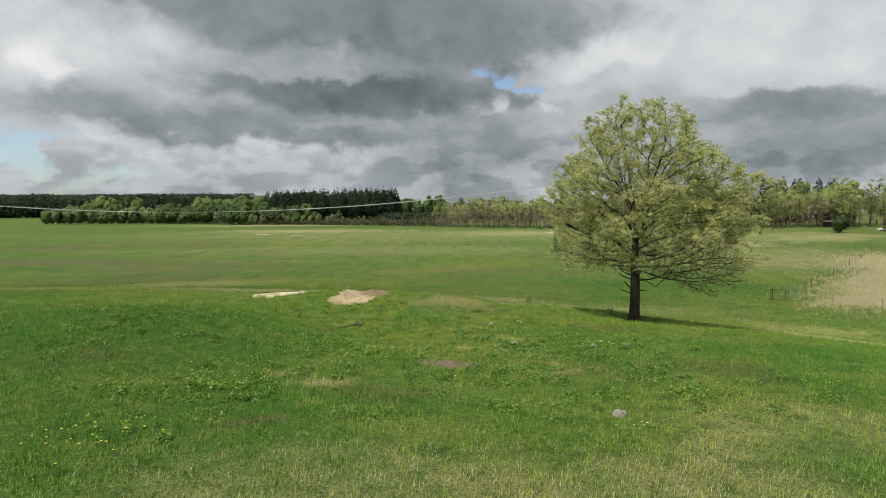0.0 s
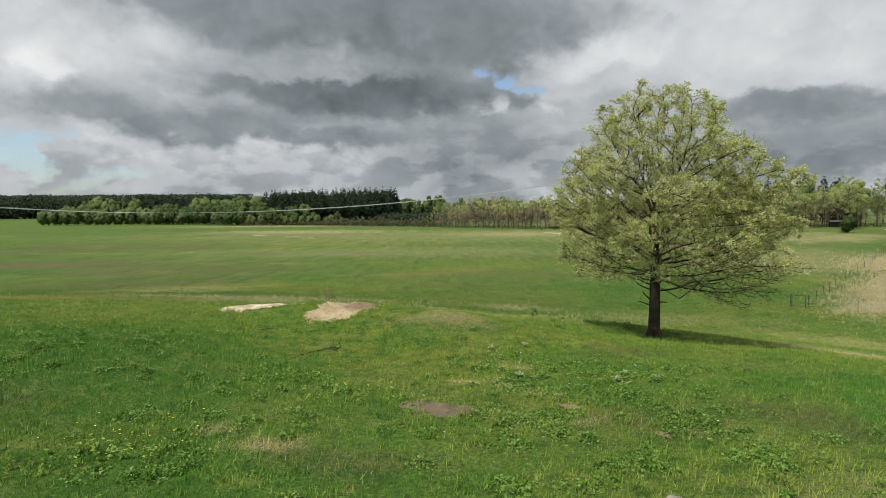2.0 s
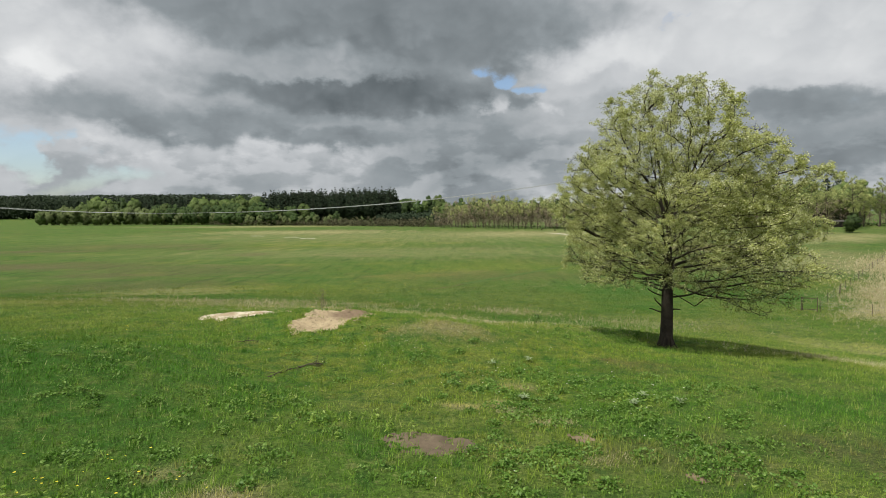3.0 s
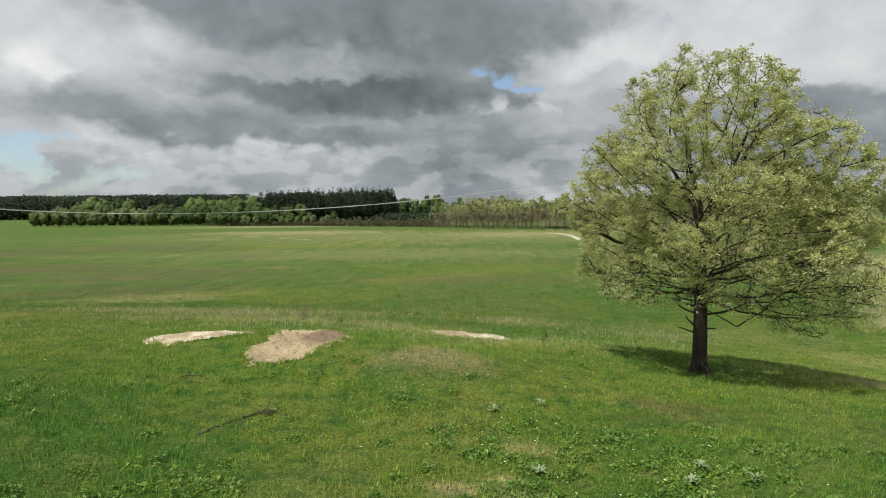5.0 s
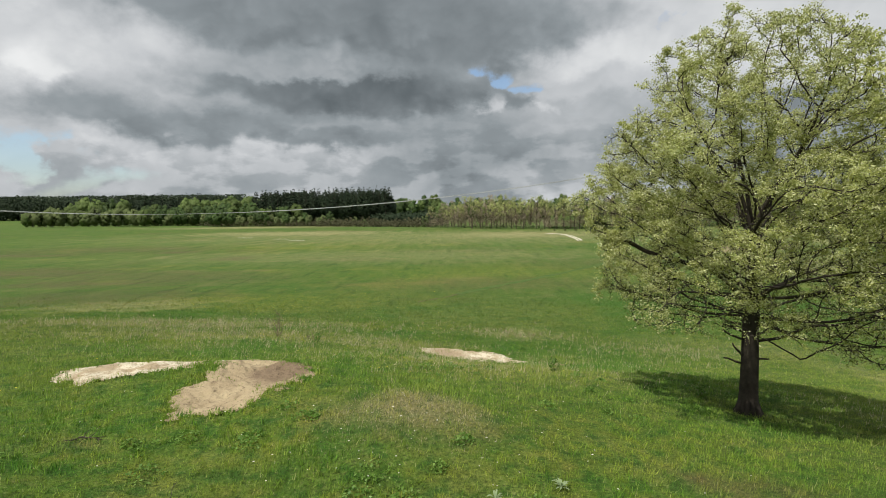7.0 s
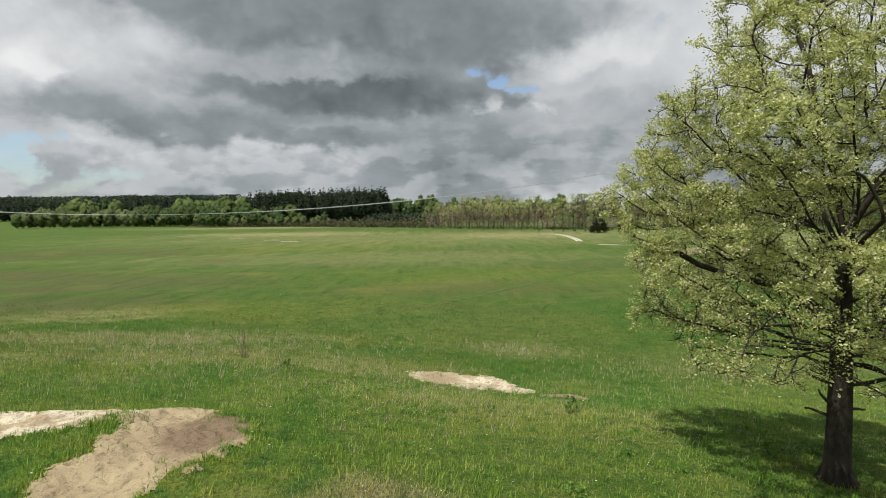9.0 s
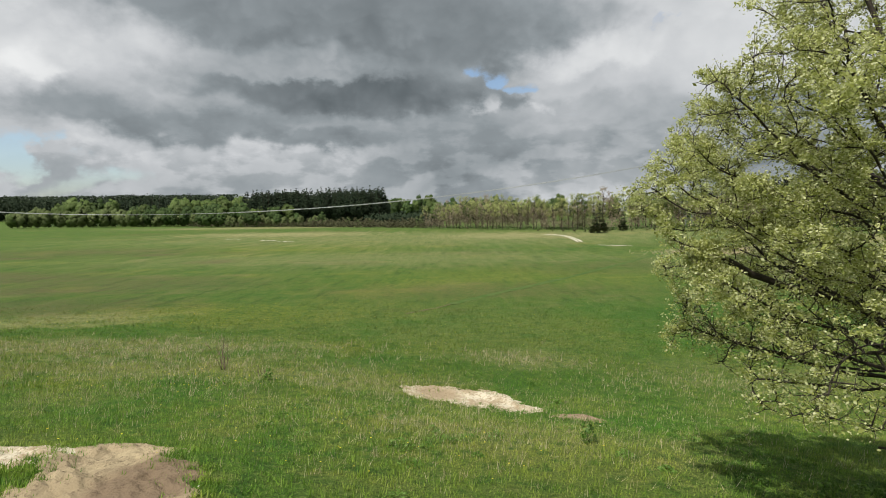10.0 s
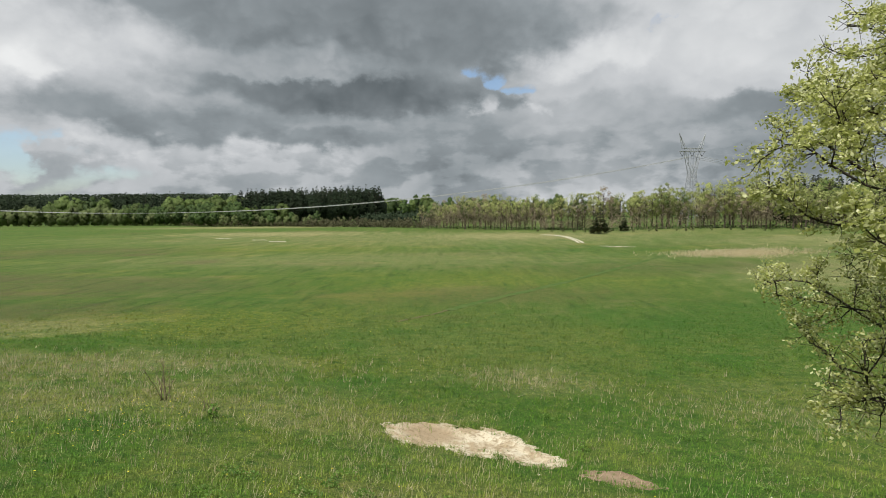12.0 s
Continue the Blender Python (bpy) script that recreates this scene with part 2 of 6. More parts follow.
# ---- mesh helpers ----
class Shape:
    """Gathers vertices and faces of one mesh."""

    def __init__(self):
        self.v, self.f, self.n = [], [], 0

    def add(self, verts, faces):
        self.v.append(np.asarray(verts, float).reshape(-1, 3))
        self.f.extend([tuple(int(i) + self.n for i in f) for f in faces])
        self.n += len(self.v[-1])

    def tube(self, path, radii, sides=5, cap=True):
        path, radii = np.asarray(path, float), np.asarray(radii, float)
        go = np.gradient(path, axis=0)
        go /= np.linalg.norm(go, axis=1, keepdims=True) + 1e-9
        ref = np.array([0.31, 0.95, 0.05]) if abs(go[0][2]) > 0.8 else np.array([0.05, 0.02, 1.0])
        a = np.cross(go, ref)
        a /= np.linalg.norm(a, axis=1, keepdims=True) + 1e-9
        b = np.cross(go, a)
        ang = np.linspace(0, 2 * np.pi, sides, endpoint=False)
        ring = path[:, None] + radii[:, None, None] * (np.cos(ang)[:, None] * a[:, None] + np.sin(ang)[:, None] * b[:, None])
        n = len(path)
        faces = [(i * sides + j, i * sides + (j + 1) % sides, (i + 1) * sides + (j + 1) % sides, (i + 1) * sides + j)
                 for i in range(n - 1) for j in range(sides)]
        if cap:
            faces += [tuple(range(sides))[::-1], tuple((n - 1) * sides + j for j in range(sides))]
        self.add(ring.reshape(-1, 3), faces)

    def box(self, lo, hi, m=None):
        v = np.array([[(lo, hi)[i][0], (lo, hi)[j][1], (lo, hi)[k][2]] for i in (0, 1) for j in (0, 1) for k in (0, 1)], float)
        if m is not None:
            v = np.array([m @ Vector(p) for p in v])
        self.add(v, [(0, 1, 3, 2), (4, 6, 7, 5), (0, 4, 5, 1), (2, 3, 7, 6), (0, 2, 6, 4), (1, 5, 7, 3)])

    def beam(self, a, b, r):
        """A square bar from a to b."""
        self.tube([a, b], [r, r], 4)

    def mesh(self, name, smooth=False):
        me = bpy.data.meshes.new(name)
        me.from_pydata(np.concatenate(self.v).tolist(), [], self.f)
        if smooth:
            me.shade_smooth()
        return me


def quick_mesh(name, verts, tris):
    """A mesh from arrays of vertices and triangles."""
    me = bpy.data.meshes.new(name)
    verts, tris = np.asarray(verts, np.float32), np.asarray(tris, np.int32)
    me.vertices.add(len(verts))
    me.vertices.foreach_set("co", verts.ravel())
    me.loops.add(tris.size)
    me.loops.foreach_set("vertex_index", tris.ravel())
    me.polygons.add(len(tris))
    me.polygons.foreach_set("loop_start", np.arange(0, tris.size, 3, dtype=np.int32))
    me.polygons.foreach_set("loop_total", np.full(len(tris), 3, dtype=np.int32))
    me.update(calc_edges=True)
    me.validate()
    return me


def part(name, shape, material, parent=None, label="", smooth=False):
    me = shape if isinstance(shape, bpy.types.Mesh) else shape.mesh(name, smooth)
    me.materials.clear()
    me.materials.append(material)
    ob = new(name, me)
    if parent is not None:
        ob.parent = parent
    if label:
        tagged(ob, label)
    return ob


def thing(name, label, category, m=None, group="", kind=""):
    """An empty at a thing's base, which holds its parts."""
    ob = new(name)
    ob.empty_display_size = 0.2
    if m is not None:
        ob.matrix_basis = m
    return tagged(ob, label, category, group, kind)


# ---- materials ----
def material(name):
    m = bpy.data.materials.new(name)
    m.use_nodes = True
    nt = m.node_tree
    nt.nodes.clear()
    return m, nt


def finish(nt, colour, rough=0.8, bump=None, strength=0.3, distance=0.02, metal=0.0, spec=0.3, leaf=0.0, sward=0.0):
    out = node(nt, "ShaderNodeOutputMaterial")
    p = node(nt, "ShaderNodeBsdfPrincipled")
    feed(nt, p.inputs["Base Color"], colour)
    feed(nt, p.inputs["Roughness"], rough)
    p.inputs["Metallic"].default_value = metal
    p.inputs["Specular IOR Level"].default_value = spec
    if bump is not None:
        b = node(nt, "ShaderNodeBump")
        b.inputs["Strength"].default_value, b.inputs["Distance"].default_value = strength, distance
        link(nt, bump, b.inputs["Height"])
        link(nt, b.outputs[0], p.inputs["Normal"])
    if sward:      # out on the field the blades shade like the sward that they make up
        n = node(nt, "ShaderNodeMix")
        n.data_type = "VECTOR"
        feed(nt, n.inputs[0], sward)
        link(nt, node(nt, "ShaderNodeNewGeometry").outputs["Normal"], n.inputs[4])
        n.inputs[5].default_value = (0, 0, 1)
        q = node(nt, "ShaderNodeVectorMath")
        q.operation = "NORMALIZE"
        link(nt, n.outputs[1], q.inputs[0])
        link(nt, q.outputs[0], p.inputs["Normal"])
    if leaf:
        t, mix = node(nt, "ShaderNodeBsdfTranslucent"), node(nt, "ShaderNodeMixShader")
        feed(nt, t.inputs[0], colour)
        feed(nt, mix.inputs[0], leaf)
        link(nt, p.outputs[0], mix.inputs[1])
        link(nt, t.outputs[0], mix.inputs[2])
        link(nt, mix.outputs[0], out.inputs[0])
    else:
        link(nt, p.outputs[0], out.inputs[0])


def place(nt):
    return node(nt, "ShaderNodeNewGeometry").outputs["Position"]


def spot(nt, pos, a, b, s, t, wander, lo=0.25, turn=0.0):
    """A ragged oval of the meadow, as a 0..1 mask."""
    n = node(nt, "ShaderNodeMapping")
    n.vector_type = "TEXTURE"
    feed(nt, n.inputs["Vector"], pos)
    n.inputs["Location"].default_value = (a, b, 0)
    n.inputs["Rotation"].default_value = (0, 0, radians(turn))
    n.inputs["Scale"].default_value = (s, t, 1000.0)
    v = node(nt, "ShaderNodeVectorMath")
    v.operation = "LENGTH"
    link(nt, n.outputs[0], v.inputs[0])
    far = calc(nt, "ADD", v.outputs["Value"], calc(nt, "MULTIPLY", calc(nt, "SUBTRACT", wander, 0.5), 1.5))
    return ramp(nt, far, 1.0, lo, 0.0, 1.0)


# areas of the meadow: x, y, half sizes, turn, strength
STRAWY = ((4.3, 27.6, 0.9, 0.5, 0, 0.9), (2.6, 29.6, 0.8, 0.5, 20, 0.8), (3.6, 32.0, 1.2, 0.7, 0, 0.7), (-6.2, 22.6, 1.3, 0.8, 0, 0.5), (95, 165, 60, 34, 42, 0.5), (150, 250, 60, 40, 0, 0.5), (-27, 82, 24, 10, 4, 0.35), (-46, 66, 18, 9, 0, 0.45), (0.5, 40.2, 3.3, 2.4, 0, 0.6), (64, 86, 15, 6, 25, 0.8), (80, 96, 20, 10, 40, 0.8), (1, 11, 16, 5.5, 0, 0.40), (11, 17, 6, 4, 0, 0.35), (-16, 70, 17, 8, 8, 0.28), (-1, 67, 8, 6, -20, 0.22), (5, 54, 8, 5, -20, 0.2), (78, 100, 38, 15, 48, 0.75),
          (95, 215, 26, 18, 0, 0.9), (118, 150, 40, 22, 46, 0.85), (-88, 370, 90, 36, 0, 0.75), (-150, 500, 120, 50, 0, 0.7), (45, 330, 60, 36, 0, 0.6), (150, 230, 40, 20, 20, 0.5),
          (30, 44, 11, 6, -30, 0.38), (9, 80, 8, 6, 0, 0.25), (-45, 105, 18, 12, 10, 0.45), (30, 75, 15, 9, 0, 0.2), (-4.6, 21.4, 1.6, 0.8, 0, 0.8), (1.2, 29.2, 1.2, 0.5, -20, 0.9), (40, 62, 12, 6, -20, 0.5), (10, 320, 260, 90, 0, 0.35), (-20, 210, 120, 40, 0, 0.3))
BROWNISH = ((0.3, 39.6, 4.2, 3.2, 0, 0.35), (-95, 235, 13, 6, 0, 1.0), (-150, 226, 44, 12, 0, 0.9), (-122, 164, 34, 12, 0, 0.8), (-75, 140, 26, 8, 0, 0.6), (13, 24.5, 2.2, 3.4, 10, 0.7), (-105, 165, 46, 20, 0, 0.75), (-64, 205, 14, 8, 0, 0.75), (-58, 118, 30, 16, 10, 0.55),
            (-3, 20.4, 3.2, 1.6, 0, 0.5), (7, 25, 4, 3.5, 0, 0.45), (-130, 250, 70, 26, 0, 0.6), (10, 36, 3.5, 2.4, 20, 0.5), (-15, 24, 4, 3, 0, 0.3), (-5.6, 17.2, 1.6, 0.5, 25, 0.9), (-9.4, 38.4, 0.9, 0.4, 5, 0.9), (8.6, 37, 1.2, 0.8, -60, 0.8), (10, 135, 40, 16, 0, 0.45), (-60, 150, 40, 22, 0, 0.5), (60, 180, 50, 20, 0, 0.4))
LUSH = ((12, 74, 34, 14, 0, 0.45), (50, 126, 64, 18, 55, 0.7), (-16, 28, 15, 14, 10, 0.95), (-9, 17, 8, 7, 0, 0.75), (-22, 38, 9, 8, 0, 0.8), (16, 20, 5, 5, 0, 0.6), (14, 30, 7, 4, 0, 0.5), (18, 58, 12, 7, 0, 0.45), (45, 105, 25, 14, 0, 0.5), (8, 60, 8, 4, -30, 0.4), (-30, 90, 20, 8, 0, 0.4))
YELLOWED = ((0, 36, 15, 9, 0, 0.45), (-9, 41, 12, 8, 0, 0.4), (9, 39, 9, 8, 0, 0.4), (6, 152, 48, 16, 55, 0.5), (2, 53, 11, 7, 0, 0.4), (-8, 56, 8, 5, 0, 0.3), (-25, 110, 32, 18, 0, 0.6), (20, 150, 70, 35, 0, 0.45), (-50, 260, 70, 40, 0, 0.6), (-5, 84, 12, 6, 0, 0.35), (70, 118, 22, 14, 20, 0.7), (-19, 62, 7, 4, 0, 0.6))


def stands(x, y):
    """How much of each stand grows at the places: lush green, yellow bloom, straw, brown thatch (one column each)."""
    x, y = np.asarray(x, float).ravel(), np.asarray(y, float).ravel()
    rag = 0.55 * wobble(x, y, 0.35) + 0.45 * wobble(y + 7, x - 3, 1.1)
    out = np.zeros((len(x), 4), np.float32)
    for column, spots in enumerate((LUSH, YELLOWED, STRAWY, BROWNISH)):
        for a, b, s, t, turn, k in spots:
            near = np.flatnonzero((abs(x - a) < 1.5 * max(s, t)) & (abs(y - b) < 1.5 * max(s, t)))
            dx, dy = x[near] - a, y[near] - b
            c, n = math.cos(radians(turn)), math.sin(radians(turn))
            far = np.hypot((dx * c + dy * n) / s, (dy * c - dx * n) / t) + 0.38 * rag[near]
            out[near, column] = 1 - (1 - out[near, column]) * (1 - k * step((1.0 - far) / 0.8))
    return out


def sow(me, x, y):
    """Write the stands onto a mesh's points."""
    layer = me.attributes.new("stand", "FLOAT_COLOR", "POINT")
    layer.data.foreach_set("color", np.repeat(stands(x, y), len(me.vertices) // np.size(x), axis=0).ravel())


def meadow_colour(nt, pos):
    """The colour of the sward at a place: lush and pale greens, straw, brown thatch and yellow bloom."""
    flat = stretch(nt, pos, (1, 1, 0))
    wide, big, mid = fbm(nt, flat, 0.016, 3), fbm(nt, flat, 0.055, 4), fbm(nt, flat, 0.23, 4)
    patch, small, tuft = fbm(nt, stretch(nt, flat, (0.6, 1.2, 1), (7, 3, 0)), 0.55, 5, 0.65), fbm(nt, flat, 1.3, 4, 0.6), fbm(nt, flat, 4.6, 3, 0.6)
    col = blend(nt, ramp(nt, big, 0.38, 0.62), (0.062, 0.165, 0.020), (0.135, 0.190, 0.034))
    col = blend(nt, ramp(nt, wide, 0.44, 0.62, 0, 0.75), col, (0.140, 0.185, 0.045))
    col = blend(nt, ramp(nt, mid, 0.46, 0.66, 0, 0.75), col, (0.160, 0.205, 0.052))
    col = blend(nt, ramp(nt, mid, 0.46, 0.32, 0, 0.65), col, (0.050, 0.140, 0.020))
    col = blend(nt, ramp(nt, patch, 0.47, 0.36, 0, 0.70), col, (0.055, 0.120, 0.022))
    col = blend(nt, ramp(nt, patch, 0.54, 0.68, 0, 0.65), col, (0.185, 0.225, 0.060))
    col = blend(nt, ramp(nt, small, 0.48, 0.34, 0, 0.70), col, (0.038, 0.105, 0.018))
    col = blend(nt, ramp(nt, small, 0.57, 0.74, 0, 0.45), col, (0.265, 0.250, 0.110))
    col = blend(nt, ramp(nt, tuft, 0.46, 0.34, 0, 0.55), col, (0.032, 0.085, 0.014))
    col = blend(nt, ramp(nt, tuft, 0.56, 0.70, 0, 0.50), col, (0.265, 0.295, 0.105))
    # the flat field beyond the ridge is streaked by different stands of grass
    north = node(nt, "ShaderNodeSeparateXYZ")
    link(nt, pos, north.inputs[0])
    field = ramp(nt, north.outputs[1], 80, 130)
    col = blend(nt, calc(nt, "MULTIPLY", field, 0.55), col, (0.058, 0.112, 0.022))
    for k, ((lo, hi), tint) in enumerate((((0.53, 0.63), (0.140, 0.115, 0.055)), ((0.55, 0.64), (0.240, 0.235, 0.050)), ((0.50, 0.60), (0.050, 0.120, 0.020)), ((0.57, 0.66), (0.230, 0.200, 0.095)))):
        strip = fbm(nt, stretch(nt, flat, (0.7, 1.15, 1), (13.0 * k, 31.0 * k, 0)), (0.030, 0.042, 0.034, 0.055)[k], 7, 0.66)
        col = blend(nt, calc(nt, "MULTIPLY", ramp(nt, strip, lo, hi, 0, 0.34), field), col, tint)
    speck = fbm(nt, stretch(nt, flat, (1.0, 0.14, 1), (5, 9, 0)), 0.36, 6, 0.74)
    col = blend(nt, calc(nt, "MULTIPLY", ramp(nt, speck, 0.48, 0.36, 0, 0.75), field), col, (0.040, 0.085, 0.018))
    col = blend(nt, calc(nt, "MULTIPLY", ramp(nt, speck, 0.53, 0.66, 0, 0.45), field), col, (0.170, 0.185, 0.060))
    grown = node(nt, "ShaderNodeAttribute")
    grown.attribute_name = "stand"
    kind = node(nt, "ShaderNodeSeparateColor")
    link(nt, grown.outputs["Color"], kind.inputs[0])
    rag = ramp(nt, mid, 0.30, 0.52, 0.55, 1.0)
    for amount, loose, tint in ((kind.outputs[0], ramp(nt, small, 0.70, 0.40, 0.2, 1.0), (0.042, 0.124, 0.016)),
                                (kind.outputs[1], ramp(nt, small, 0.34, 0.70), (0.215, 0.230, 0.034)),
                                (kind.outputs[2], ramp(nt, small, 0.28, 0.58, 0.35, 1.0), (0.40, 0.345, 0.185)),
                                (grown.outputs["Alpha"], ramp(nt, small, 0.28, 0.60, 0.3, 1.0), (0.130, 0.100, 0.060))):
        col = blend(nt, calc(nt, "MULTIPLY", calc(nt, "MULTIPLY", amount, rag), loose), col, tint)
    return col, small


def ground_material():
    m, nt = material("meadow_ground")
    pos = place(nt)
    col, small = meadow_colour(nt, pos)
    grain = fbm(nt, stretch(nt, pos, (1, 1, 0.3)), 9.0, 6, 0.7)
    # shade under the blades put into the colour, darkest where the grain is low
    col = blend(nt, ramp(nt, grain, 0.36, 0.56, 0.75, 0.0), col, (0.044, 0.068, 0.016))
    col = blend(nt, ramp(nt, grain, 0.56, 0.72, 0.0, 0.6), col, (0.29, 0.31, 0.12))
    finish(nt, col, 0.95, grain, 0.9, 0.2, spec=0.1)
    return m


def grass_material():
    m, nt = material("grass_blades")
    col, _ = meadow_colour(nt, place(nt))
    geo = node(nt, "ShaderNodeNewGeometry")
    r = geo.outputs["Random Per Island"]
    north = node(nt, "ShaderNodeSeparateXYZ")
    link(nt, geo.outputs["Position"], north.inputs[0])
    # tall single blades stand out on the ridge; out on the field they even out to clumps
    even = calc(nt, "ADD", 0.5, calc(nt, "MULTIPLY", calc(nt, "SUBTRACT", r, 0.5), ramp(nt, north.outputs[1], 50, 150, 1.0, 0.18)))
    col = blend(nt, even, blend(nt, 1.0, col, (0.74, 0.80, 0.48), "MULTIPLY"), blend(nt, 1.0, col, (1.75, 1.76, 1.12), "MULTIPLY"))
    col = blend(nt, ramp(nt, r, 0.93, 0.98, 0.0, 0.5), col, (0.36, 0.32, 0.17))
    finish(nt, col, 0.6, spec=0.2, leaf=ramp(nt, north.outputs[1], 60, 110, 0.25, 0.5), sward=ramp(nt, north.outputs[1], 35, 95, 0.25, 1.0))
    return m


def plain(name, a, b, size=3.0, rough=0.8, strength=0.4, distance=0.02, metal=0.0, spec=0.3, leaf=0.0, vary=0.0, c=None):
    """A two-scale mottled surface between two colours; vary: by object or island."""
    m, nt = material(name)
    pos = node(nt, "ShaderNodeTexCoord").outputs["Object"]
    big, small = fbm(nt, pos, size, 4), fbm(nt, pos, size * 7, 5, 0.65)
    col = blend(nt, ramp(nt, big, 0.35, 0.65), a, b)
    col = blend(nt, ramp(nt, small, 0.45, 0.75, 0, 0.5), col, c or tuple(0.5 * (p + q) * 0.6 for p, q in zip(a, b)))
    if vary:
        r = node(nt, "ShaderNodeObjectInfo").outputs["Random"]
        k = calc(nt, "ADD", 1 - vary, calc(nt, "MULTIPLY", r, 2 * vary))
        col = blend(nt, 1.0, col, k, "MULTIPLY")
    finish(nt, col, rough, small, strength, distance, metal, spec, leaf)
    return m


def leaf_material(name, dark, light, pale, leaf=0.4, rough=0.45, spec=0.4, vary=0.0, size=0.45, mottle=1.0):
    """Leaves that differ one from the next."""
    m, nt = material(name)
    r = node(nt, "ShaderNodeNewGeometry").outputs["Random Per Island"]
    pos = node(nt, "ShaderNodeTexCoord").outputs["Object"]
    col = blend(nt, ramp(nt, fbm(nt, pos, 0.45, 3), 0.35, 0.65), dark, light)
    col = blend(nt, ramp(nt, r, 0.45, 0.95, 0, mottle), col, pale)
    col = blend(nt, ramp(nt, r, 0.3, 0.0, 0, 0.6 * mottle), col, tuple(0.7 * c for c in dark))
    if vary:
        q = node(nt, "ShaderNodeObjectInfo").outputs["Random"]
        col = blend(nt, 1.0, col, calc(nt, "ADD", 1 - vary, calc(nt, "MULTIPLY", q, 2 * vary)), "MULTIPLY")
    finish(nt, col, rough, spec=spec, leaf=leaf)
    return m


GROUND, GRASS = ground_material(), grass_material()
STRAW = leaf_material("bleached_straw", (0.40, 0.345, 0.20), (0.50, 0.44, 0.27), (0.63, 0.57, 0.39), 0.25, 0.7, 0.1)


def sand_material():
    """Cream sand, blotched with tan earth and peppered with dark crumbs."""
    m, nt = material("pale_sand")
    pos = place(nt)
    flat = stretch(nt, pos, (1, 1, 0))
    mid, small = fbm(nt, flat, 0.9, 5, 0.65), fbm(nt, pos, 5.5, 6, 0.7)
    col = blend(nt, ramp(nt, mid, 0.42, 0.60), (0.56, 0.505, 0.385), (0.36, 0.29, 0.19))
    col = blend(nt, spot(nt, flat, 2.0, 66.2, 1.8, 1.6, mid, 0.4), col, (0.33, 0.26, 0.17))
    col = blend(nt, ramp(nt, small, 0.50, 0.62, 0, 0.75), col, (0.25, 0.19, 0.115))
    finish(nt, col, 0.95, small, 0.8, 0.06, spec=0.1)
    return m


SAND = sand_material()
BROWN_SOIL = plain("brown_soil", (0.16, 0.125, 0.080), (0.215, 0.170, 0.108), 0.8, 0.95, 0.8, 0.05, spec=0.1, c=(0.15, 0.10, 0.065))


def wallow_material():
    """Tan dusty earth, pale at the rim and brown in the hollow."""
    m, nt = material("wallow_earth")
    pos = place(nt)
    flat = stretch(nt, pos, (1, 1, 0))
    mid, small = fbm(nt, flat, 0.8, 5, 0.6), fbm(nt, pos, 5.0, 6, 0.65)
    col = blend(nt, ramp(nt, mid, 0.35, 0.65), (0.41, 0.335, 0.21), (0.32, 0.255, 0.16))
    col = blend(nt, spot(nt, flat, -5.2, 45.3, 1.9, 2.3, mid, 0.45, 20), col, (0.205, 0.152, 0.10))
    col = blend(nt, ramp(nt, small, 0.52, 0.70, 0, 0.8), col, (0.12, 0.085, 0.058))
    finish(nt, col, 0.95, small, 1.0, 0.12, spec=0.1)
    return m


WALLOW = wallow_material()
RED_EARTH = plain("reddish_earth", (0.23, 0.165, 0.11), (0.31, 0.235, 0.16), 1.6, 0.95, 0.8, 0.05, spec=0.1, c=(0.16, 0.12, 0.075))
DIRT = plain("dark_dirt", (0.115, 0.09, 0.062), (0.165, 0.13, 0.09), 0.9, 0.95, 0.8, 0.05, spec=0.1)
BARK = plain("oak_bark", (0.032, 0.027, 0.022), (0.056, 0.047, 0.038), 2.0, 0.9, 0.9, 0.03, spec=0.15)
FAR_BARK = plain("grey_brown_bark", (0.07, 0.055, 0.045), (0.11, 0.09, 0.075), 0.8, 0.9, spec=0.1, vary=0.2)
DEAD_WOOD = plain("dead_wood", (0.05, 0.042, 0.032), (0.095, 0.08, 0.062), 4.0, 0.9, spec=0.1)
OAK_LEAF = leaf_material("young_oak_leaves", (0.30, 0.335, 0.085), (0.48, 0.515, 0.165), (0.74, 0.75, 0.44), 0.48)
LEAF_LIGHT = leaf_material("fresh_green_leaves", (0.100, 0.158, 0.042), (0.145, 0.205, 0.060), (0.21, 0.26, 0.10), 0.4, 0.6, 0.2, 0.25, mottle=0.5)
LEAF_MID = leaf_material("green_leaves", (0.042, 0.080, 0.021), (0.066, 0.110, 0.030), (0.10, 0.145, 0.048), 0.3, 0.6, 0.2, 0.25, mottle=0.5)
LEAF_BUD = leaf_material("budding_twigs", (0.30, 0.25, 0.185), (0.36, 0.31, 0.215), (0.42, 0.375, 0.255), 0.45, 0.7, 0.1, 0.15, mottle=0.4)
LEAF_GREY = leaf_material("grey_green_leaves", (0.118, 0.158, 0.060), (0.158, 0.198, 0.080), (0.21, 0.245, 0.11), 0.35, 0.7, 0.1, 0.2, mottle=0.5)
LEAF_SPRING = leaf_material("yellow_green_buds", (0.35, 0.39, 0.145), (0.42, 0.46, 0.18), (0.52, 0.55, 0.26), 0.5, 0.7, 0.1, 0.2, mottle=0.4)
LEAF_AIRY = leaf_material("thin_spring_leaves", (0.25, 0.30, 0.105), (0.32, 0.37, 0.135), (0.41, 0.45, 0.20), 0.5, 0.7, 0.1, 0.2, mottle=0.4)
LEAF_THICKET = leaf_material("thicket_twigs", (0.064, 0.064, 0.035), (0.085, 0.086, 0.046), (0.11, 0.115, 0.06), 0.2, 0.8, 0.1, mottle=0.6)
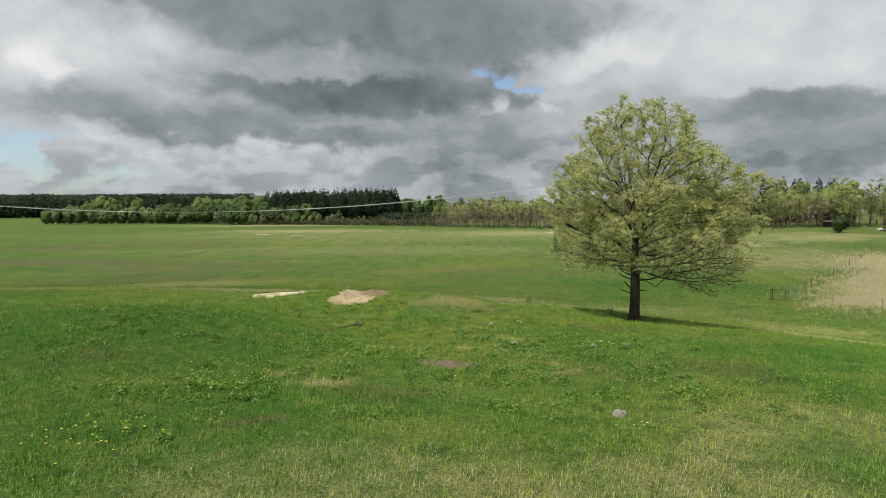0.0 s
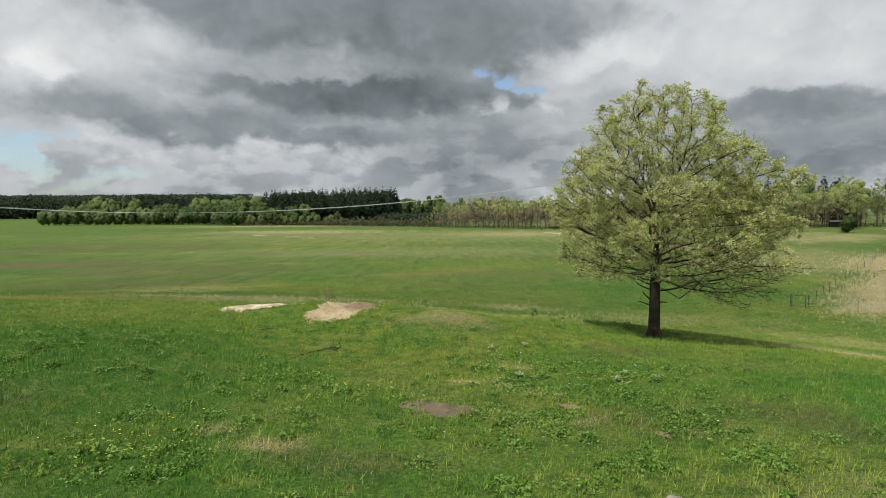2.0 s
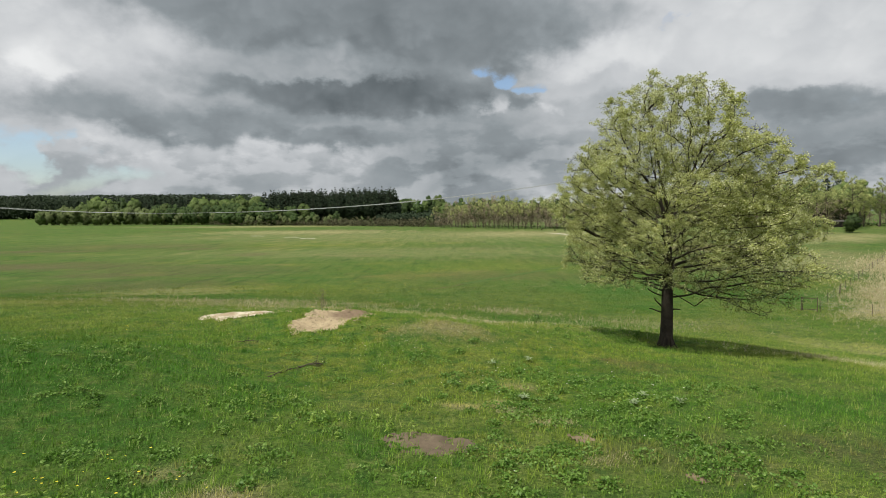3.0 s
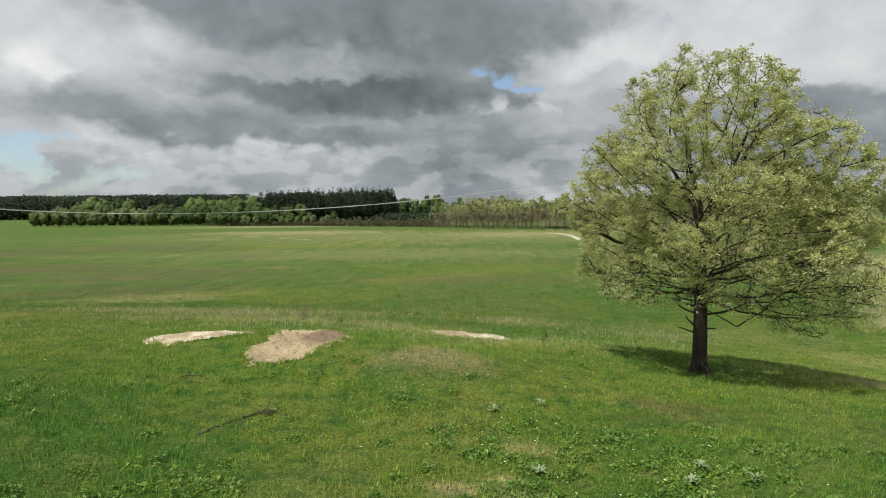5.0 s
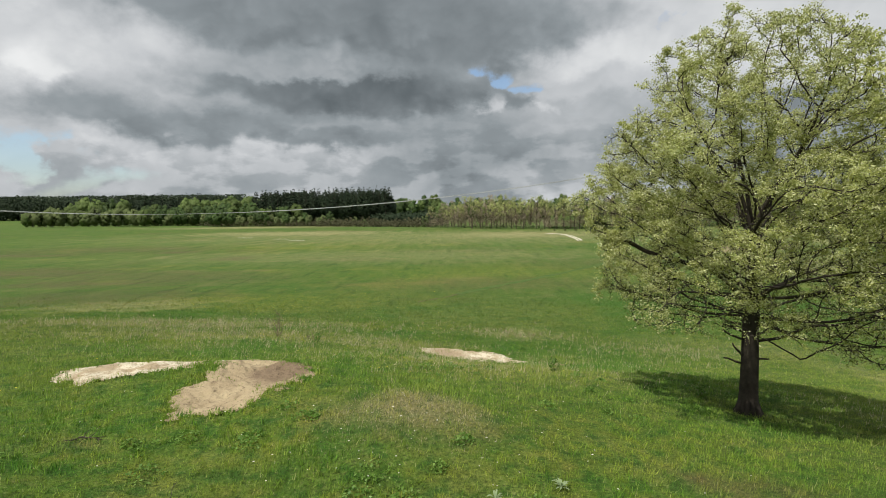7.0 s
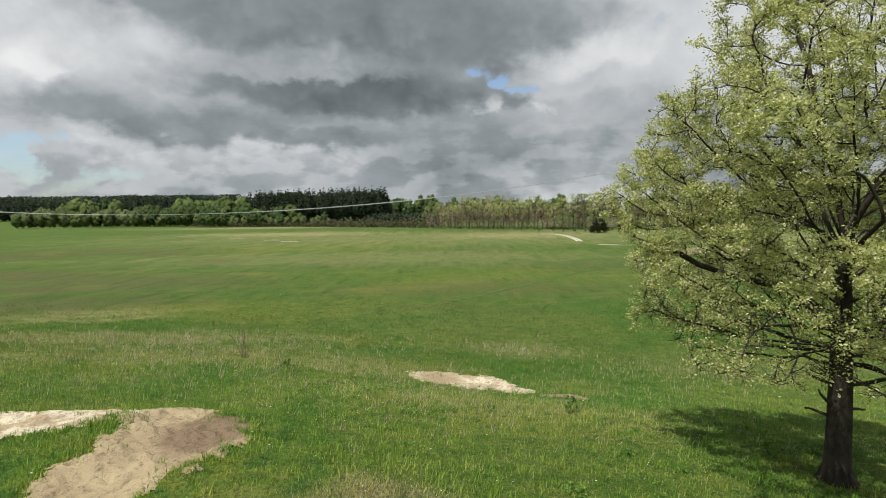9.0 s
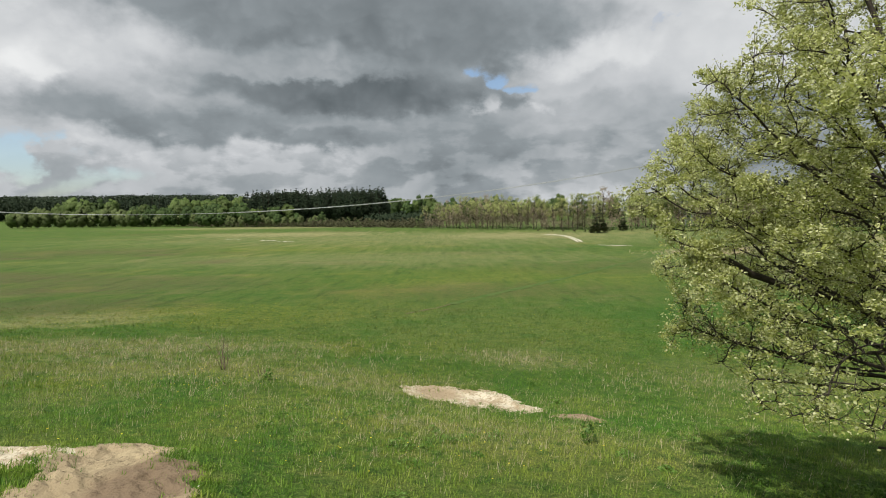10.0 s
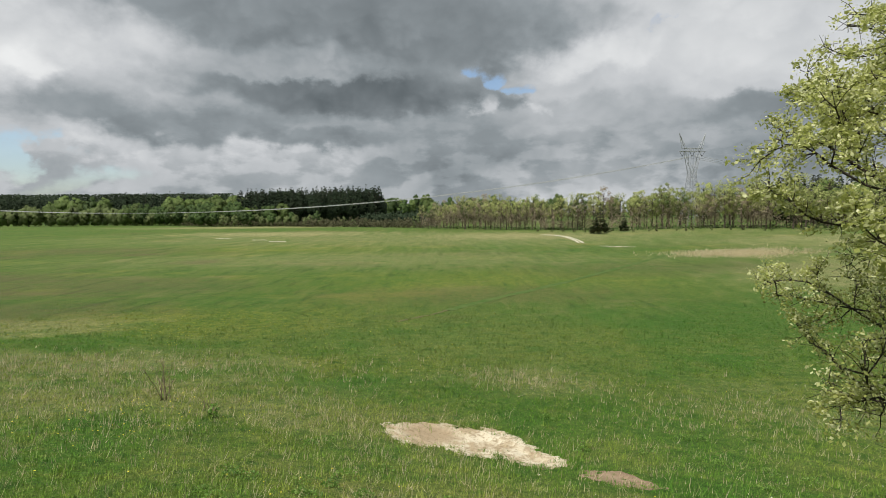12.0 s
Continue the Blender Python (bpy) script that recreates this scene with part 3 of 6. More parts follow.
LEAF_BROWNISH = leaf_material("brownish_willow_leaves", (0.100, 0.100, 0.054), (0.122, 0.122, 0.066), (0.15, 0.148, 0.082), 0.3, 0.7, 0.1, 0.15, mottle=0.5)
LEAF_JUNIPER = leaf_material("juniper_needles", (0.035, 0.05, 0.022), (0.055, 0.065, 0.03), (0.09, 0.09, 0.045), 0.1, 0.7, 0.15)
LEAF_PINE = leaf_material("pine_needles", (0.014, 0.026, 0.014), (0.026, 0.042, 0.020), (0.045, 0.062, 0.030), 0.1, 0.7, 0.15, 0.25, mottle=0.35)
WEED = leaf_material("weed_leaves", (0.090, 0.200, 0.024), (0.145, 0.270, 0.040), (0.22, 0.35, 0.08), 0.35, 0.5, 0.3, 0.2)
LIME_WEED = leaf_material("lime_weed_leaves", (0.15, 0.26, 0.03), (0.21, 0.32, 0.045), (0.30, 0.40, 0.09), 0.35, 0.5, 0.3)
PALE_WEED = leaf_material("pale_weed_leaves", (0.20, 0.28, 0.13), (0.26, 0.33, 0.17), (0.34, 0.38, 0.24), 0.2, 0.6, 0.2)
STONE = plain("field_stone", (0.17, 0.155, 0.13), (0.30, 0.28, 0.25), 6.0, 0.85, 0.6, 0.02)
POST_WOOD = plain("weathered_post_wood", (0.075, 0.055, 0.042), (0.12, 0.09, 0.07), 5.0, 0.9)
STEEL_POST = plain("rusty_steel_post", (0.06, 0.045, 0.035), (0.09, 0.07, 0.055), 6.0, 0.7, metal=0.2)
WIRE = plain("galvanised_wire", (0.36, 0.36, 0.36), (0.5, 0.5, 0.5), 2.0, 0.5, metal=0.6)
LATTICE = plain("galvanised_lattice_steel", (0.30, 0.32, 0.34), (0.40, 0.42, 0.44), 0.4, 0.6, metal=0.3)
CONDUCTOR = plain("bright_aluminium_cable", (0.34, 0.355, 0.36), (0.40, 0.415, 0.42), 0.1, 0.6, metal=0.1)
GLASSY = plain("grey_insulator", (0.10, 0.10, 0.11), (0.16, 0.16, 0.17), 2.0, 0.3)
FAINT_TRAIL = plain("trodden_grass", (0.055, 0.105, 0.022), (0.085, 0.125, 0.035), 0.6, 0.95, spec=0.1)
DARK_SOIL = plain("dark_trail_soil", (0.10, 0.10, 0.045), (0.14, 0.135, 0.06), 1.0, 0.95, spec=0.1)
GRAVEL = plain("pale_gravel", (0.58, 0.54, 0.45), (0.70, 0.66, 0.56), 0.3, 0.95)
ROOFING = plain("dark_shingle_roof", (0.05, 0.047, 0.044), (0.08, 0.075, 0.07), 1.0, 0.9)
WHITE_PAINT = plain("white_car_paint", (0.78, 0.78, 0.77), (0.82, 0.82, 0.81), 0.5, 0.25, 0.02, spec=0.5)
DARK_GLASS = plain("dark_window_glass", (0.02, 0.022, 0.025), (0.03, 0.032, 0.035), 0.5, 0.1, 0.0, spec=0.5)
RUBBER = plain("black_rubber", (0.02, 0.02, 0.02), (0.035, 0.035, 0.035), 4.0, 0.8)
STALK = plain("dry_stalk", (0.16, 0.12, 0.085), (0.24, 0.19, 0.13), 6.0, 0.9)
YELLOW = plain("yellow_petals", (0.72, 0.60, 0.03), (0.80, 0.70, 0.08), 3.0, 0.7, leaf=0.2)
WHITE_BLOOM = plain("white_petals", (0.74, 0.74, 0.66), (0.80, 0.80, 0.74), 3.0, 0.7, leaf=0.2)


# ---- ground ----
def spaced(lo, hi, pitch, reach, grow=1.055):
    """Even steps between lo and hi, then widening steps out to the reach on both sides."""
    mid = np.arange(lo, hi, pitch)
    up, d = [mid[-1]], pitch
    while up[-1] < reach:
        d *= grow
        up.append(up[-1] + d)
    down, d = [mid[0]], pitch
    while down[-1] > -reach:
        d *= grow
        down.append(down[-1] - d)
    return np.concatenate([down[:0:-1], mid, up[1:]])


def build_ground():
    xs, ys = spaced(-26, 28, 0.42, 3600), spaced(8, 80, 0.42, 3600)
    x, y = np.meshgrid(xs, ys)
    z = ground_z(x, y)
    for key in BARE:
        z = z - (0.22 if key.startswith("wallow") else 0.05) * step((bare(x, y, key) - 0.03) / 0.15)
    v = np.stack([x, y, z], -1).reshape(-1, 3)
    n = len(xs)
    i, j = np.meshgrid(np.arange(n - 1), np.arange(len(ys) - 1))
    a = (j * n + i).ravel()
    tris = np.concatenate([np.stack([a, a + 1, a + n + 1], -1), np.stack([a, a + n + 1, a + n], -1)])
    me = quick_mesh("ground", v, tris)
    me.shade_smooth()
    me.materials.append(GROUND)
    sow(me, x, y)
    tagged(new("ground", me), "rolling green spring meadow with straw and brown patches", "meadow", kind="structure")


build_ground()


def bare_patch(key, mat, name, label, category, cell=0.085):
    """Trodden bare earth: a lumpy sheet just over the ground, with a ragged rim."""
    ovals, _ = BARE[key]
    lo = np.array([(o[0] - 1.35 * max(o[2:4]), o[1] - 1.35 * max(o[2:4])) for o in ovals]).min(0)
    hi = np.array([(o[0] + 1.35 * max(o[2:4]), o[1] + 1.35 * max(o[2:4])) for o in ovals]).max(0)
    xs, ys = np.arange(lo[0], hi[0], cell), np.arange(lo[1], hi[1], cell)
    x, y = np.meshgrid(xs, ys)
    s = bare(x, y, key)
    lump = 0.030 * wobble(x, y, 3.0) + 0.026 * wobble(y, x, 6.1) + 0.014 * np.random.rand(*x.shape)
    # hoof prints and clods
    for _ in range(int(14 * (hi[0] - lo[0]) * (hi[1] - lo[1]) ** 0.5)):
        cx, cy, r = np.random.uniform(lo[0], hi[0]), np.random.uniform(lo[1], hi[1]), np.random.uniform(0.07, 0.20)
        q = ((x - cx) ** 2 + ((y - cy) * np.random.uniform(0.7, 1.4)) ** 2) / r**2
        lump = lump + np.random.choice((-0.085, 0.05)) * np.exp(-q)
    if key == "wallow_c":      # trodden flat
        lump = lump * 0.4
    z = ground_z(x, y) + (0.035 if key.startswith("wallow") else 0.012) + lump * step(s / 0.35) - 0.06 * step((0.04 - s) / 0.10)
    n = len(xs)
    i, j = np.meshgrid(np.arange(n - 1), np.arange(len(ys) - 1))
    a = (j * n + i).ravel()
    # one sheet: only what hangs together with the middle
    open_cells, sheet = s > -0.06, s > 0.55
    while True:
        spread = sheet.copy()
        spread[1:] |= sheet[:-1]
        spread[:-1] |= sheet[1:]
        spread[:, 1:] |= sheet[:, :-1]
        spread[:, :-1] |= sheet[:, 1:]
        spread &= open_cells
        if (spread == sheet).all():
            break
        sheet = spread
    a = a[sheet.ravel()[a]]
    tris = np.concatenate([np.stack([a, a + 1, a + n + 1], -1), np.stack([a, a + n + 1, a + n], -1)])
    v = np.stack([x, y, z], -1).reshape(-1, 3)
    used, back = np.unique(tris, return_inverse=True)
    me = quick_mesh(name, v[used], back.reshape(-1, 3))
    me.shade_smooth()
    me.materials.append(mat)
    tagged(new(name, me), label, category, kind="structure")


bare_patch("wallow_a", SAND, "sand_wallow", "pale sandy wallow trodden bare on the ridge", "sand wallow")
bare_patch("wallow_b", WALLOW, "sand_wallow", "hollow tan and brown earth wallow with a pale rim", "sand wallow")
bare_patch("wallow_c", SAND, "sand_wallow", "bright cream sand wallow at the foot of the ridge", "sand wallow")
bare_patch("scrape_a", RED_EARTH, "dirt_patch", "small brown scraped dirt patch in the grass", "dirt patch")
bare_patch("scrape_b", DIRT, "dirt_patch", "worn brown dirt hollow in the green slope", "dirt patch")
for key in ("scrape_c", "scrape_f"):
    bare_patch(key, BROWN_SOIL, "dirt_patch", "thin bare brown earth showing through the grass", "dirt patch")


def ribbon(name, label, points, half, mat, lift=0.05):
    """A narrow track laid on the ground along a bent line."""
    p = np.array(points, float)
    t = np.linspace(0, len(p) - 1, 40)
    x, y = np.interp(t, range(len(p)), p[:, 0]), np.interp(t, range(len(p)), p[:, 1])
    g = np.stack([np.gradient(x), np.gradient(y)], -1)
    g /= np.linalg.norm(g, axis=1, keepdims=True)
    s = Shape()
    rows = []
    for k in (-1, -0.5, 0, 0.5, 1):
        w = half * (1 + 0.25 * wobble(x, y, 0.3))
        qx, qy = x - g[:, 1] * w * k, y + g[:, 0] * w * k
        rows.append(np.stack([qx, qy, ground_z(qx, qy) + lift + 0.05 * (1 - abs(k))], -1))
    v = np.stack(rows, 1).reshape(-1, 3)
    s.add(v, [(i * 5 + j, i * 5 + j + 1, i * 5 + j + 6, i * 5 + j + 5) for i in range(39) for j in range(4)])
    me = s.mesh(name, True)
    me.materials.append(mat)
    tagged(new(name, me), label, "track", kind="structure")


for side in (-0.85, 0.85):
    ribbon("gravel_track", "pale wheel track of a farm track bending across the field", [(58 + side, 338), (63.9 + side, 331), (66 + side, 316), (64 + side, 290), (62.2 + side, 276)], 0.42, GRAVEL)
ribbon("gravel_track", "short pale gravel strip across the far meadow", [(64.3, 256.3), (70.3, 253.2), (75.2, 249.1)], 0.4, GRAVEL)
ribbon("trail", "dark worn animal trail through the meadow grass", [(-2.4, 109.3), (-0.1, 112.3), (2, 115), (4, 118.3)], 0.24, DARK_SOIL, 0.02)
ribbon("trail", "faint dark green trodden path through the meadow", [(4, 118.3), (9.2, 126.1), (27.5, 150.5), (62.3, 200.2), (80, 224)], 0.8, FAINT_TRAIL, 0.02)
for cx, cy in ((-100, 326), (-67, 300), (-78, 312)):
    ribbon("bare_streak", "thin pale bare streak in the far field", [(cx - 4, cy), (cx, cy + 1), (cx + 4, cy - 1)], 0.5, GRAVEL)


# ---- grass ----
def tufts(rng, n, y0, y1):
    """Random places of the visible fan of the meadow; they thin out with distance."""
    ys = np.linspace(y0, y1, 2000)
    thick = np.where(ys < 56, 1.0, (np.maximum(ys - 38.6, 1) / 17.4) ** -1.45) * (0.80 * ys + 5) * (1 - step((ys - 0.5 * y1) / (0.5 * y1)))
    y = np.interp(rng.random(n), np.cumsum(thick) / thick.sum(), ys)
    x = (rng.random(n) * 2 - 1) * (0.80 * y + 5) + 1.0
    return x, y


def blades(rng, x, y, height, width, lean=0.45, per=3, spread=0.05):
    """Tapering blades of grass, a few to each place."""
    n = len(x) * per
    x = np.repeat(x, per) + rng.normal(0, spread, n)
    y = np.repeat(y, per) + rng.normal(0, spread, n)
    h = np.repeat(height, per) * rng.uniform(0.55, 1.2, n)
    w = np.repeat(width, per) * rng.uniform(0.6, 1.3, n)
    a = rng.uniform(0, 2 * np.pi, n)
    tilt = np.abs(rng.normal(0, lean, n))
    b = rng.uniform(0, 2 * np.pi, n)
    z = ground_z(x, y) - 0.02
    dx, dy = np.cos(a) * w * 0.5, np.sin(a) * w * 0.5
    base = np.stack([x, y, z], -1)
    side = np.stack([dx, dy, 0 * dx], -1)
    tip = base + np.stack([np.cos(b) * np.sin(tilt) * h + 0.12 * h, np.sin(b) * np.sin(tilt) * h, np.cos(tilt) * h], -1)
    v = np.stack([base - side, base + side, tip], 1).reshape(-1, 3)
    return v


def meadow_mask(x, y):
    """Places free of bare earth; blades creep in over the rims and through the thin scrapes."""
    free = np.ones(len(x), bool)
    for key in BARE:
        s = bare(x, y, key)
        creep = 0.7 if key == "wallow_c" else 0.5 if key.startswith("wallow") else 0.9
        free &= s < creep * np.random.rand(len(x)) ** {"wallow_a": 2.0, "wallow_b": 2.5, "wallow_c": 0.9}.get(key, 0.8)
    return free


def build_grass():
    rng = np.random.default_rng(7)
    x, y = tufts(rng, 300000, 11, 135)
    keep = meadow_mask(x, y)
    x, y = x[keep], y[keep]
    far = np.maximum(np.maximum(y - 38.6, 17.4) / 17.4, 1.0)
    tall = 0.14 * far**0.35 * (1 + 0.40 * wobble(x, y, 0.35) + 0.30 * wobble(x, y, 1.4))
    v = blades(rng, x, y, tall, 0.027 * far**0.8, 0.8, 3)
    # taller bunches that stand out of the sward
    x, y = tufts(rng, 34000, 11, 95)
    keep = meadow_mask(x, y) & (wobble(x, y, 0.5) + 0.8 * wobble(x, y, 1.9) + rng.normal(0, 0.5, len(x)) > 0.1)
    x, y = x[keep], y[keep]
    far = np.maximum(np.maximum(y - 38.6, 17.4) / 17.4, 1.0)
    v = np.concatenate([v, blades(rng, x, y, 0.27 * far**0.3 * rng.uniform(0.7, 1.3, len(x)), 0.030 * far**0.8, 0.55, 6, 0.07)])
    # ragged fringe round the bare ground
    for key, (ovals, _) in BARE.items():
        for cx, cy, rx, ry, _ in ovals:
            m = int(420 * rx * ry) if key.startswith("wallow") else int(260 * rx * ry)
            x, y = rng.uniform(cx - 1.6 * rx - 0.4, cx + 1.6 * rx + 0.4, m), rng.uniform(cy - 1.6 * ry - 0.4, cy + 1.6 * ry + 0.4, m)
            s = bare(x, y, key)
            keep = (s > -0.22) & (s < 0.10 * rng.random(m) ** 2 + 0.02)
            v = np.concatenate([v, blades(rng, x[keep], y[keep], rng.uniform(0.12, 0.26, keep.sum()), np.full(keep.sum(), 0.032), 0.8, 5, 0.09)])
    me = quick_mesh("grass", v, np.arange(len(v)).reshape(-1, 3))
    me.materials.append(GRASS)
    foot = 0.5 * (v[0::3] + v[1::3])
    sow(me, foot[:, 0], foot[:, 1])
    tagged(new("grass", me), "short green pasture grass with straw-coloured blades", "grass", kind="stuff")


build_grass()


def build_straw():
    """Long dead grass along the fence, on the ridge's foot and in the near corner."""
    rng = np.random.default_rng(8)
    xs, ys = [], []
    for cx, cy, rx, ry, turn, n in ((76, 98, 26, 9, 48, 8500), (118, 150, 26, 12, 46, 5000), (95, 215, 16, 9, 0, 2500), (-16, 68, 14, 10, 8, 900), (0, 64, 8, 6, -20, 450), (6, 55, 8, 5, -20, 260), (-12, 58, 8, 6, 0, 300), (12, 62, 9, 7, 0, 220),
                                    (30, 45, 9, 6, -30, 1500), (2, 13, 10, 2.5, 0, 1200), (9, 80, 5, 4, 0, 200), (20, 72, 9, 6, 0, 350),
                                    (0.5, 40.0, 2.8, 2.0, 0, 900), (4.3, 27.6, 0.6, 0.35, 0, 160), (3.2, 28.9, 0.8, 0.4, 10, 160), (-4.6, 21.6, 0.8, 0.5, 0, 160), (5.2, 24.4, 0.8, 0.5, 30, 120), (68, 88, 12, 4, 25, 4200), (-26, 80, 20, 7, 4, 900), (97, 126, 28, 7, 49, 3000), (2, 53, 8, 5, 0, 500)):
        a, b, c, q = rng.normal(0, 0.6, n), rng.normal(0, 0.6, n), math.cos(radians(turn)), math.sin(radians(turn))
        xs.append(cx + a * rx * c - b * ry * q)
        ys.append(cy + a * rx * q + b * ry * c)
    x, y = np.concatenate(xs), np.concatenate(ys)
    keep = meadow_mask(x, y)
    x, y = x[keep], y[keep]
    far = np.maximum((y - 38.6) / 17.4, 1.0)
    v = blades(rng, x, y, np.where(y < 18, 0.20, np.where(y < 43, 0.12, 0.42)) * far**0.25, 0.013 * far**0.9, 0.55, 4, 0.12)
    me = quick_mesh("dry_grass", v, np.arange(len(v)).reshape(-1, 3))
    me.materials.append(STRAW)
    tagged(new("dry_grass", me), "long bleached dead grass among the green", "grass", kind="stuff")


build_straw()


# ---- trees ----
def wander(rng, start, way, length, n, bend=0.12, lift=0.0):
    """A crooked path of n steps; lift turns it up (or down) on the way."""
    p, d, pts = np.array(start, float), np.array(way, float) / np.linalg.norm(way), [np.array(start, float)]
    for _ in range(n):
        d = d + rng.normal(0, bend, 3) + np.array([0, 0, lift])
        d /= np.linalg.norm(d)
        p = p + d * length / n
        pts.append(p)
    return np.array(pts)


def unit(v):
    return v / (np.linalg.norm(v, axis=-1, keepdims=True) + 1e-9)


def off(rng, way, angle):
    """A direction that leaves way by an angle, at a random turn round it."""
    way = way / np.linalg.norm(way)
    q = np.cross(way, rng.normal(0, 1, 3))
    q /= np.linalg.norm(q)
    return way * math.cos(angle) + q * math.sin(angle)


def leaf_sheet(rng, centres, spread, size, long=1.7, droop=0.0, flat=1.0, face=None):
    """Kite-shaped leaves scattered round the centres; arrays of vertices and triangles."""
    n = len(centres)
    c = centres + rng.normal(0, 1, (n, 3)) * spread
    a = rng.normal(0, 1, (n, 3)) * np.array([1, 1, flat]) + np.array([0, 0, -droop])
    a /= np.linalg.norm(a, axis=1, keepdims=True)
    b = np.cross(a, rng.normal(0, 1, (n, 3)) * np.array([flat, flat, 1]))
    b /= np.linalg.norm(b, axis=1, keepdims=True) + 1e-9
    if face is not None:      # turned mostly outwards
        out = face + rng.normal(0, 0.30, (n, 3))
        out /= np.linalg.norm(out, axis=1, keepdims=True) + 1e-9
        a = np.cross(out, a)
        a /= np.linalg.norm(a, axis=1, keepdims=True) + 1e-9
        b = np.cross(out, a)
    s = (size * rng.uniform(0.6, 1.35, n))[:, None]
    v = np.stack([c - a * s * long * 0.5, c + b * s * 0.5 + a * s * 0.1, c + a * s * long * 0.5, c - b * s * 0.5 + a * s * 0.1], 1).reshape(-1, 3)
    i = np.arange(n)[:, None] * 4
    return v, np.concatenate([i + np.array([[0, 1, 2]]), i + np.array([[0, 2, 3]])], 1).reshape(-1, 3)


OAK = (15.33, 46.8)
# reach of the crown by height above its foot: towards -x, +x, -y and +y
CROWN_Z = (1.6, 3.0, 4.4, 5.4, 8.0, 10.5, 12.0, 13.4, 14.6, 15.6, 16.6, 17.3, 17.9)
CROWN_W = (2.0, 3.6, 5.8, 7.2, 7.2, 7.3, 7.1, 5.8, 5.2, 4.4, 3.4, 2.1, 0.3)
CROWN_E = (5.6, 7.4, 8.8, 9.8, 9.6, 8.8, 8.4, 6.8, 4.5, 4.9, 4.0, 2.2, 0.3)
CROWN_S = (3.0, 5.0, 6.6, 7.6, 8.0, 8.0, 7.6, 6.8, 5.8, 5.0, 3.8, 2.3, 0.3)
CROWN_N = (3.0, 5.0, 6.6, 7.4, 7.8, 7.6, 6.6, 5.6, 4.8, 4.2, 3.4, 2.2, 0.3)


def oak_room(p):
    """How far p lies inside the crown's outline: 1 on the axis, 0 on the rim, below 0 outside."""
    x, y, z = p[..., 0], p[..., 1], p[..., 2]
    rx = np.where(x < 0, np.interp(z, CROWN_Z, CROWN_W), np.interp(z, CROWN_Z, CROWN_E))
    ry = np.where(y < 0, np.interp(z, CROWN_Z, CROWN_S), np.interp(z, CROWN_Z, CROWN_N))
    az = np.arctan2(y, x)
    lobes = 1 + 0.10 * np.sin(4 * az + 0.9 * z) + 0.09 * np.sin(7 * az - 1.3 * z + 1) + 0.07 * np.sin(1.9 * z + 3 * az) - 0.06
    room = 1 - np.hypot(x / rx, y / ry) / lobes
    floor = np.interp(x, (-7, -2, 0, 3, 6, 9), (4.7, 4.3, 4.3, 3.0, 1.9, 3.4))      # the eastern limbs hang low
    return np.where((z < floor) | (z > 17.9), -1.0, room)


